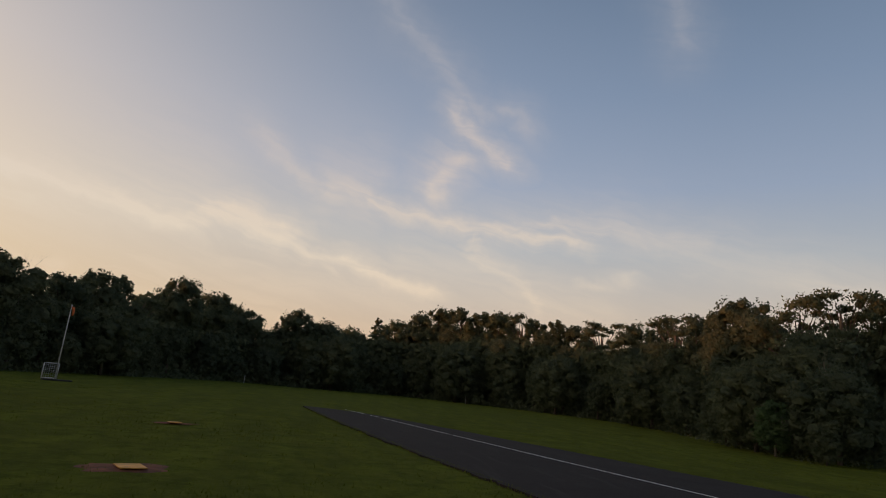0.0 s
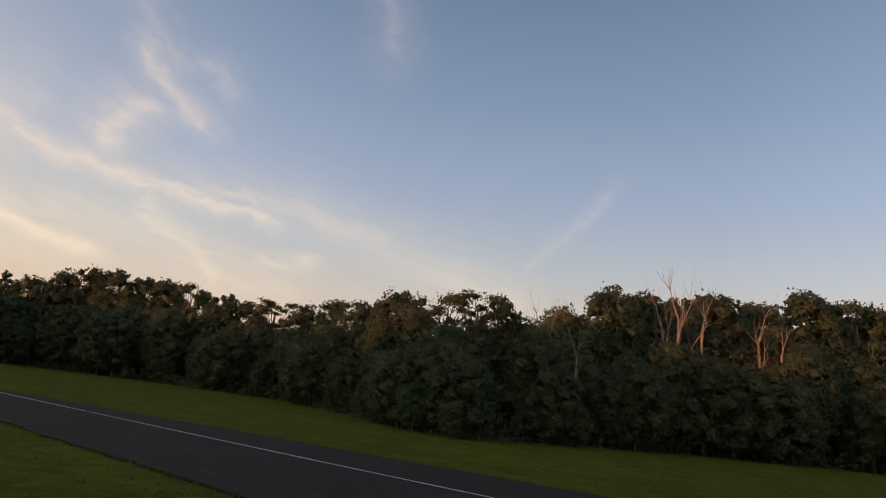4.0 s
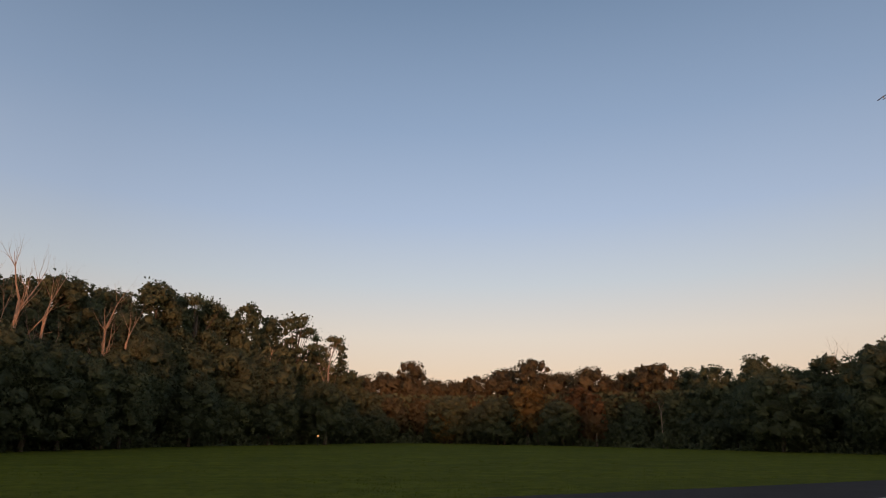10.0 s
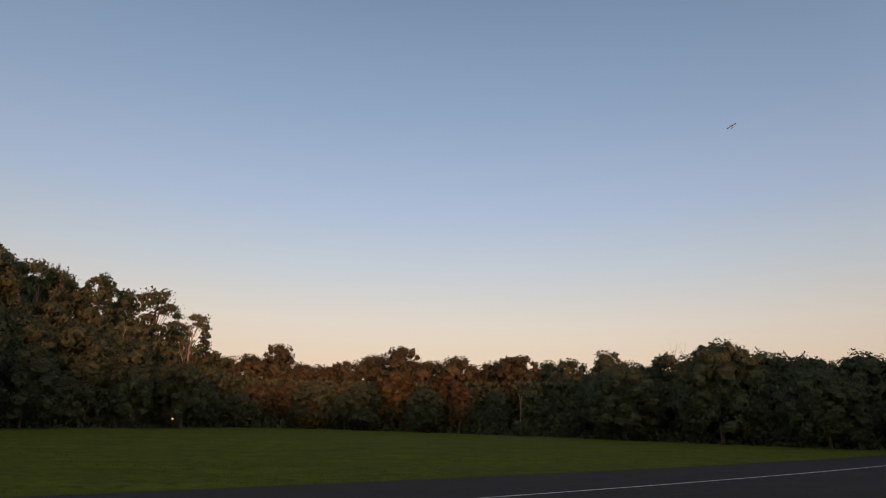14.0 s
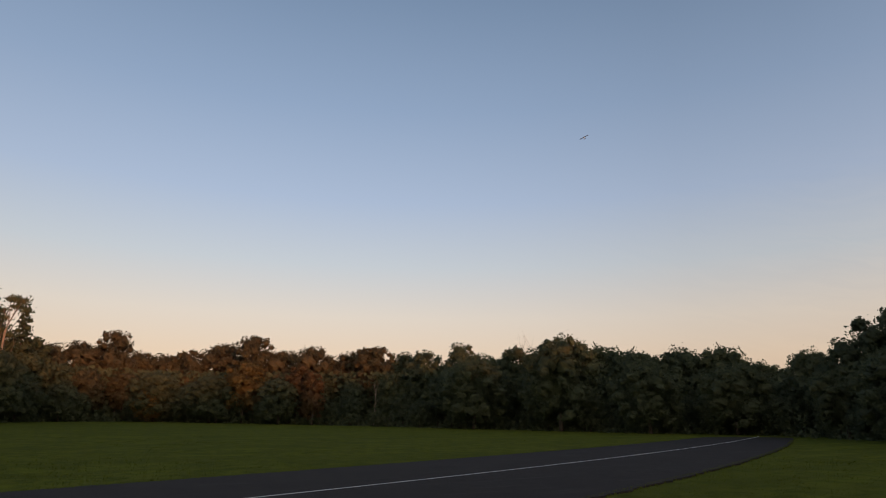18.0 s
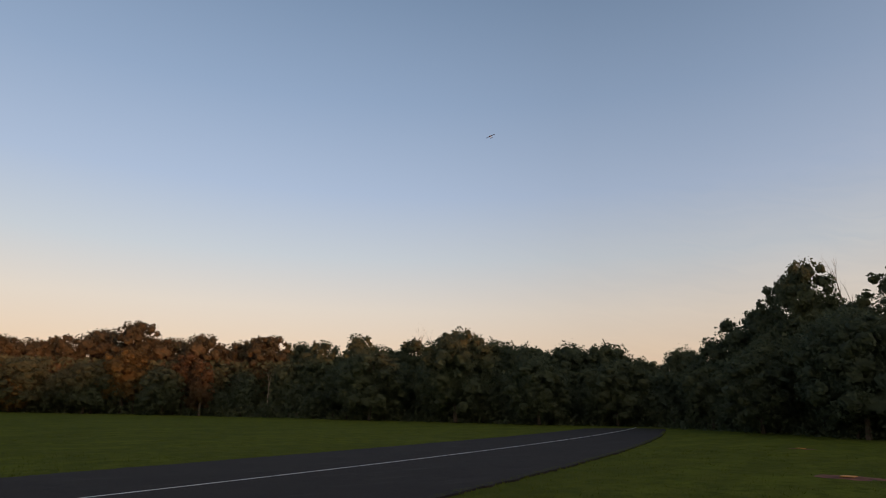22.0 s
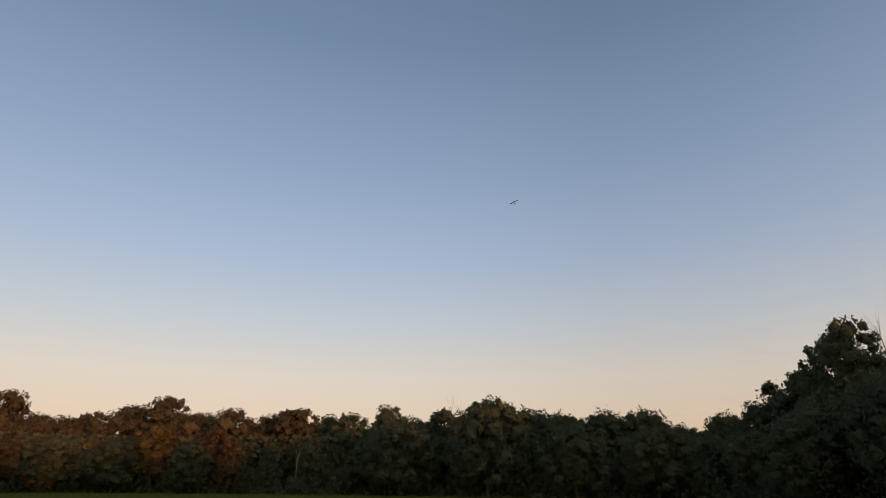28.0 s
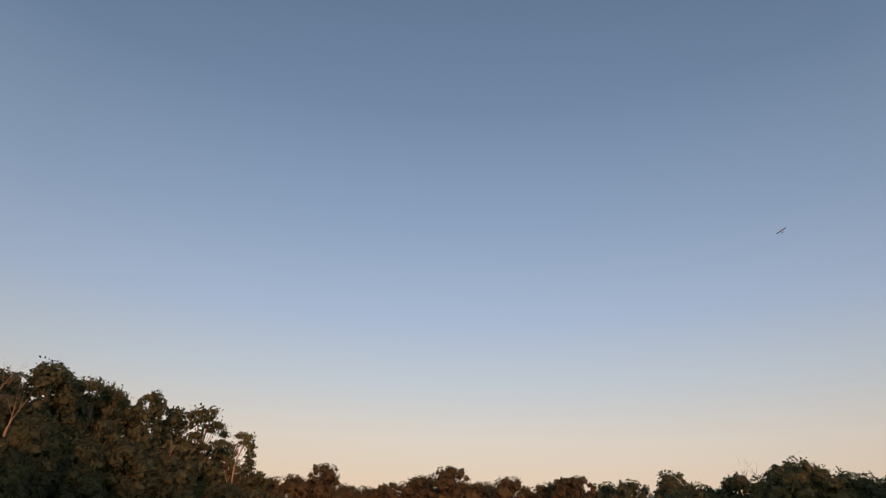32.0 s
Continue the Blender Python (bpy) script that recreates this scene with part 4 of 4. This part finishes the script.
def undergrowth():
    """The dim thicket behind the first trees, too many stems to count."""
    rng2 = np.random.default_rng(9)
    n = 130000
    a = rng2.uniform(-50, 190, n)
    # this share is unseen, added behind the camera to stop low sun leaking through
    a[100000:] = rng2.uniform(189, 310, n - 100000)
    a = np.where(a > 269, a - 360, a)
    r = np.interp(a, EDGE_AZ, EDGE_R) + 4.0 + rng2.random(n) * 9
    h = np.interp(a, EDGE_AZ, EDGE_H) * 0.7 * rng2.random(n)
    z = np.array([ground_z(q, 0) for q in r]) + h
    p = np.stack([r * np.sin(np.radians(a)), r * np.cos(np.radians(a)), z], -1)
    # the deeper woods, coarse and dim
    deep = 45000
    a3 = rng2.uniform(-50, 190, deep)
    r3 = np.interp(a3, EDGE_AZ, EDGE_R) + 12 + rng2.random(deep) * 10
    h3 = np.interp(a3, EDGE_AZ, EDGE_H) * 0.72 * rng2.random(deep)
    z3 = np.array([ground_z(q, 0) for q in r3]) + h3
    p = np.concatenate([p, np.stack([r3 * np.sin(np.radians(a3)), r3 * np.cos(np.radians(a3)), z3], -1)])
    r = np.concatenate([r, r3 * 1.8])
    n += deep
    m = 36000
    a2 = rng2.uniform(-50, 190, m)
    r2 = np.interp(a2, EDGE_AZ, EDGE_R) - 1.3 + 0.5 * np.sin(a2 * 2.1) + 0.4 * np.sin(a2 * 5.3) + rng2.random(m) * 6.0
    z2 = np.array([ground_z(q, 0) for q in r2]) + rng2.random(m) ** 1.6 * (1.6 + 0.7 * np.sin(a2 * 3.7) + 0.5 * np.sin(a2 * 9.1))
    p = np.concatenate([p, np.stack([r2 * np.sin(np.radians(a2)), r2 * np.cos(np.radians(a2)), z2], -1)])
    n += m
    v, f = leaf_arrays(rng2, p, np.tile((0, 0, 1.0), (n, 1)), np.concatenate([rng2.uniform(0.5, 1.0, n - m) * r / 100, rng2.uniform(0.25, 0.5, m) * r2 / 90]), 0.3)
    return tagged(new("undergrowth", quick_mesh("undergrowth", v, f, LEAF)), "dense dim leafy thicket beneath the trees", "undergrowth", kind="stuff")


undergrowth()


def grass_blades():
    """Short tufts over the nearer turf and along the runway's edges."""
    rng2 = np.random.default_rng(12)
    n = 80000
    a, r = rng2.uniform(-48, 192, n), 6.5 + 26 * rng2.random(n) ** 1.4
    x, y = r * np.sin(np.radians(a)), r * np.cos(np.radians(a))
    off = (x < np.polyval(NEAR, y) - 0.05) | (x > np.polyval(FAR, y) + 0.05)
    x, y = x[off], y[off]
    m = 26000
    u = rng2.random(m)
    ye = 36 - 82 * u
    side = rng2.random(m) < 0.5
    xe = np.where(side, np.polyval(NEAR, ye) - np.abs(rng2.normal(size=m)) * 0.12 + 0.1, np.polyval(FAR, ye) + np.abs(rng2.normal(size=m)) * 0.12 - 0.1)
    x, y = np.concatenate([x, xe]), np.concatenate([y, ye])
    tall = np.concatenate([rng2.uniform(0.014, 0.042, len(x) - m), rng2.uniform(0.03, 0.075, m)])
    # thicker tufts in bunches
    k = 2400
    ca, cr = rng2.uniform(-48, 192, k), 8 + 40 * rng2.random(k) ** 0.8
    cx, cy = np.repeat(cr * np.sin(np.radians(ca)), 14), np.repeat(cr * np.cos(np.radians(ca)), 14)
    cx, cy = cx + rng2.normal(size=k * 14) * 0.22, cy + rng2.normal(size=k * 14) * 0.22
    clear = (cx < np.polyval(NEAR, cy) - 0.3) | (cx > np.polyval(FAR, cy) + 0.3)
    cx, cy = cx[clear], cy[clear]
    x, y = np.concatenate([x, cx]), np.concatenate([y, cy])
    tall = np.concatenate([tall, rng2.uniform(0.02, 0.055, len(cx))])
    n = len(x)
    z = np.array([ground_z(q, w) for q, w in zip(x, y)])
    w = rng2.uniform(0, math.pi, n)
    half = tall * rng2.uniform(0.25, 0.6, n)
    lx, ly = rng2.normal(size=n) * 0.35 * tall, rng2.normal(size=n) * 0.35 * tall
    v = np.stack([np.stack([x - half * np.cos(w), y - half * np.sin(w), z - 0.01], -1), np.stack([x + half * np.cos(w), y + half * np.sin(w), z - 0.01], -1),
                  np.stack([x + lx, y + ly, z + tall], -1)], 1).reshape(-1, 3)
    return tagged(new("grass", quick_mesh("grass", v, np.arange(3 * n).reshape(n, 3), BLADE)), "short mown green grass tufts", "grass", kind="stuff")


grass_blades()

# ---- things on the field ----


def windsock():
    x, y = polar(-20.9, 45)
    ob = thing("windsock_pole", (x, y, ground_z(x, y)), 35)
    tagged(ob, "tall thin white windsock pole with limp orange sock", "windsock")
    top = 4.6
    tube_part("pole", ((0, 0, -0.2), (0, 0, top * 0.5), (0, 0, top)), (0.04, 0.034, 0.026), WHITE_PAINT, ob, 10)
    tube_part("swivel", ((0, 0, top), (0, 0, top + 0.1)), (0.05, 0.05), METAL, ob, 8)
    tube_part("sock", ((0.03, 0, top - 0.03), (0.12, 0, top - 0.08), (0.16, 0, top - 0.3), (0.15, 0.02, top - 0.58)), (0.1, 0.095, 0.075, 0.045), ORANGE_CLOTH, ob, 10, "limp orange cloth windsock")
    bm = bmesh.new()
    box(bm, 0.1, -0.1, 0.04, 1.6, 0.6, 0.1, 0.03)
    part("base_slab", bm, DARK_MAT, ob, "dark low slab")


windsock()


def wire_frame():
    x, y = polar(-21.3, 46.5)
    ob = thing("wire_frame_box", (x, y, ground_z(x, y)), 36)
    tagged(ob, "small white tubular frame with wire mesh beside the windsock", "frame")
    w, h = 0.85, 1.0
    for sx in (-w / 2, w / 2):
        tube_part("upright", ((sx, 0, 0), (sx, 0, h)), (0.035, 0.035), WHITE_PAINT, ob, 8)
    for z in (0.08, h):
        tube_part("rail", ((-w / 2, 0, z), (w / 2, 0, z)), (0.035, 0.035), WHITE_PAINT, ob, 8)
    for i in range(1, 7):
        tube_part("wire", ((-w / 2 + w * i / 7, 0, 0.08), (-w / 2 + w * i / 7, 0, h)), (0.009, 0.009), METAL, ob, 4)
    for i in range(1, 9):
        tube_part("wire", ((-w / 2, 0.01, h * i / 9), (w / 2, 0.01, h * i / 9)), (0.009, 0.009), METAL, ob, 4)


wire_frame()


def field_marker(x, y, turn, plate=(0.46, 0.3), patch=(1.5, 0.75), seed=1):
    ob = thing("field_marker", (x, y, ground_z(x, y)), turn)
    tagged(ob, "flat yellow marker plate lying on a bare patch of red clay", "marker", "yellow field markers")
    rng2 = random.Random(seed)
    bm = bmesh.new()
    n = 28
    ring = []
    for i in range(n):
        a = 2 * math.pi * i / n
        k = 1 + 0.4 * noise.noise((math.cos(a) * 1.9, math.sin(a) * 1.9, seed)) + rng2.uniform(-0.12, 0.12)
        ring.append(bm.verts.new((patch[0] / 2 * math.cos(a) * k, patch[1] / 2 * math.sin(a) * k + 0.1, 0.012)))
    mid = bm.verts.new((0, 0.1, 0.045))
    for i in range(n):
        bm.faces.new((ring[i], ring[(i + 1) % n], mid))
    part("clay_patch", bm, DIRT, ob, "bare red clay patch with ragged edge")
    bm = bmesh.new()
    box(bm, 0, -0.06, 0.056, plate[0], plate[1], 0.016, 0.004)
    part("plate", bm, YELLOW, ob, "yellow painted plate")


field_marker(-2.90, 11.31, 28, (0.42, 0.5), (1.6, 1.1), 1)
field_marker(-4.14, 20.06, 24, (0.36, 0.34), (1.2, 0.6), 2)
field_marker(5.66, -19.45, 185, (0.34, 0.42), (1.7, 1.3), 3)
field_marker(10.94, -31.54, 188, (0.34, 0.36), (1.2, 0.7), 4)


def marker_post(az, r, tall, mat, name, label):
    x, y = polar(az, r)
    ob = thing(name, (x, y, ground_z(x, y)))
    tagged(ob, label, "post")
    tube_part("post", ((0, 0, -0.2), (0, 0, tall)), (0.05, 0.045), mat, ob, 8)
    bm = bmesh.new()
    bmesh.ops.create_uvsphere(bm, u_segments=10, v_segments=6, radius=0.06, matrix=Matrix.Translation((0, 0, tall)))
    part("cap", bm, mat, ob)
    return ob


marker_post(-6.7, 95, 1.1, WHITE_PAINT, "marker_post", "short pale post standing at the wood's edge")
marker_post(13.1, 102, 1.3, WHITE_PAINT, "marker_post", "short pale post standing before dark trees")


def amber_lamp():
    x, y = polar(85.9, 83)
    ob = thing("amber_lamp", (x, y, ground_z(x, y)))
    tagged(ob, "small glowing amber lamp on a short post by the woods", "lamp")
    tube_part("post", ((0, 0, -0.2), (0, 0, 1.1)), (0.025, 0.025), DARK_MAT, ob, 8)
    m, t, bsdf = material("amber_glow")
    bsdf.inputs["Base Color"].default_value = (0.4, 0.12, 0.02, 1)
    bsdf.inputs["Emission Color"].default_value = (1.0, 0.5, 0.16, 1)
    bsdf.inputs["Emission Strength"].default_value = 0.7
    bm = bmesh.new()
    bmesh.ops.create_uvsphere(bm, u_segments=14, v_segments=8, radius=0.14, matrix=Matrix.Translation((0, 0, 1.2)))
    part("globe", bm, m, ob, "glowing amber globe")


amber_lamp()


def model_plane():
    x, y = polar(136.2, 78)
    ob = thing("model_airplane", (x, y, 1.75 + 78 * math.tan(radians(25.37))))
    # banked, tail towards the field
    sight = (ob.location - Vector((0, 0, 1.75))).normalized()
    right = sight.cross(Vector((0, 0, 1))).normalized()
    above = right.cross(sight)
    span = (right * 0.92 + above * 0.39).normalized()
    nose = (right * -0.13 + above * 0.42 + sight * 0.94).normalized()
    nose = (nose - span * nose.dot(span)).normalized()
    turned = Matrix((span, nose, span.cross(nose))).transposed().to_4x4()
    ob.matrix_basis = Matrix.Translation(ob.location) @ turned
    ob.scale = (0.85, 0.85, 0.85)
    tagged(ob, "small radio-controlled airplane with dark red wings in flight", "airplane")
    tube_part("fuselage", ((0, 0.5, 0), (0, 0.3, 0.01), (0, -0.1, 0.01), (0, -0.62, 0.02)), (0.03, 0.07, 0.065, 0.02), WHITE_PAINT, ob, 10)
    for s in (-1, 1):
        bm = bmesh.new()
        box(bm, s * 0.38, 0.12, 0.05, 0.7, 0.24, 0.026, 0.01)
        part("wing", bm, RED, ob, "dark red wing")
    bm = bmesh.new()
    box(bm, 0, -0.56, 0.03, 0.46, 0.14, 0.014, 0.005)
    part("tailplane", bm, RED, ob)
    bm = bmesh.new()
    box(bm, 0, -0.57, 0.12, 0.014, 0.15, 0.18, 0.005)
    part("fin", bm, RED, ob)
    bm = bmesh.new()
    box(bm, 0, 0.52, 0, 0.26, 0.012, 0.03, 0.004)
    part("propeller", bm, DARK_MAT, ob)
    tube_part("spinner", ((0, 0.5, 0), (0, 0.56, 0)), (0.03, 0.006), METAL, ob, 8)


model_plane()
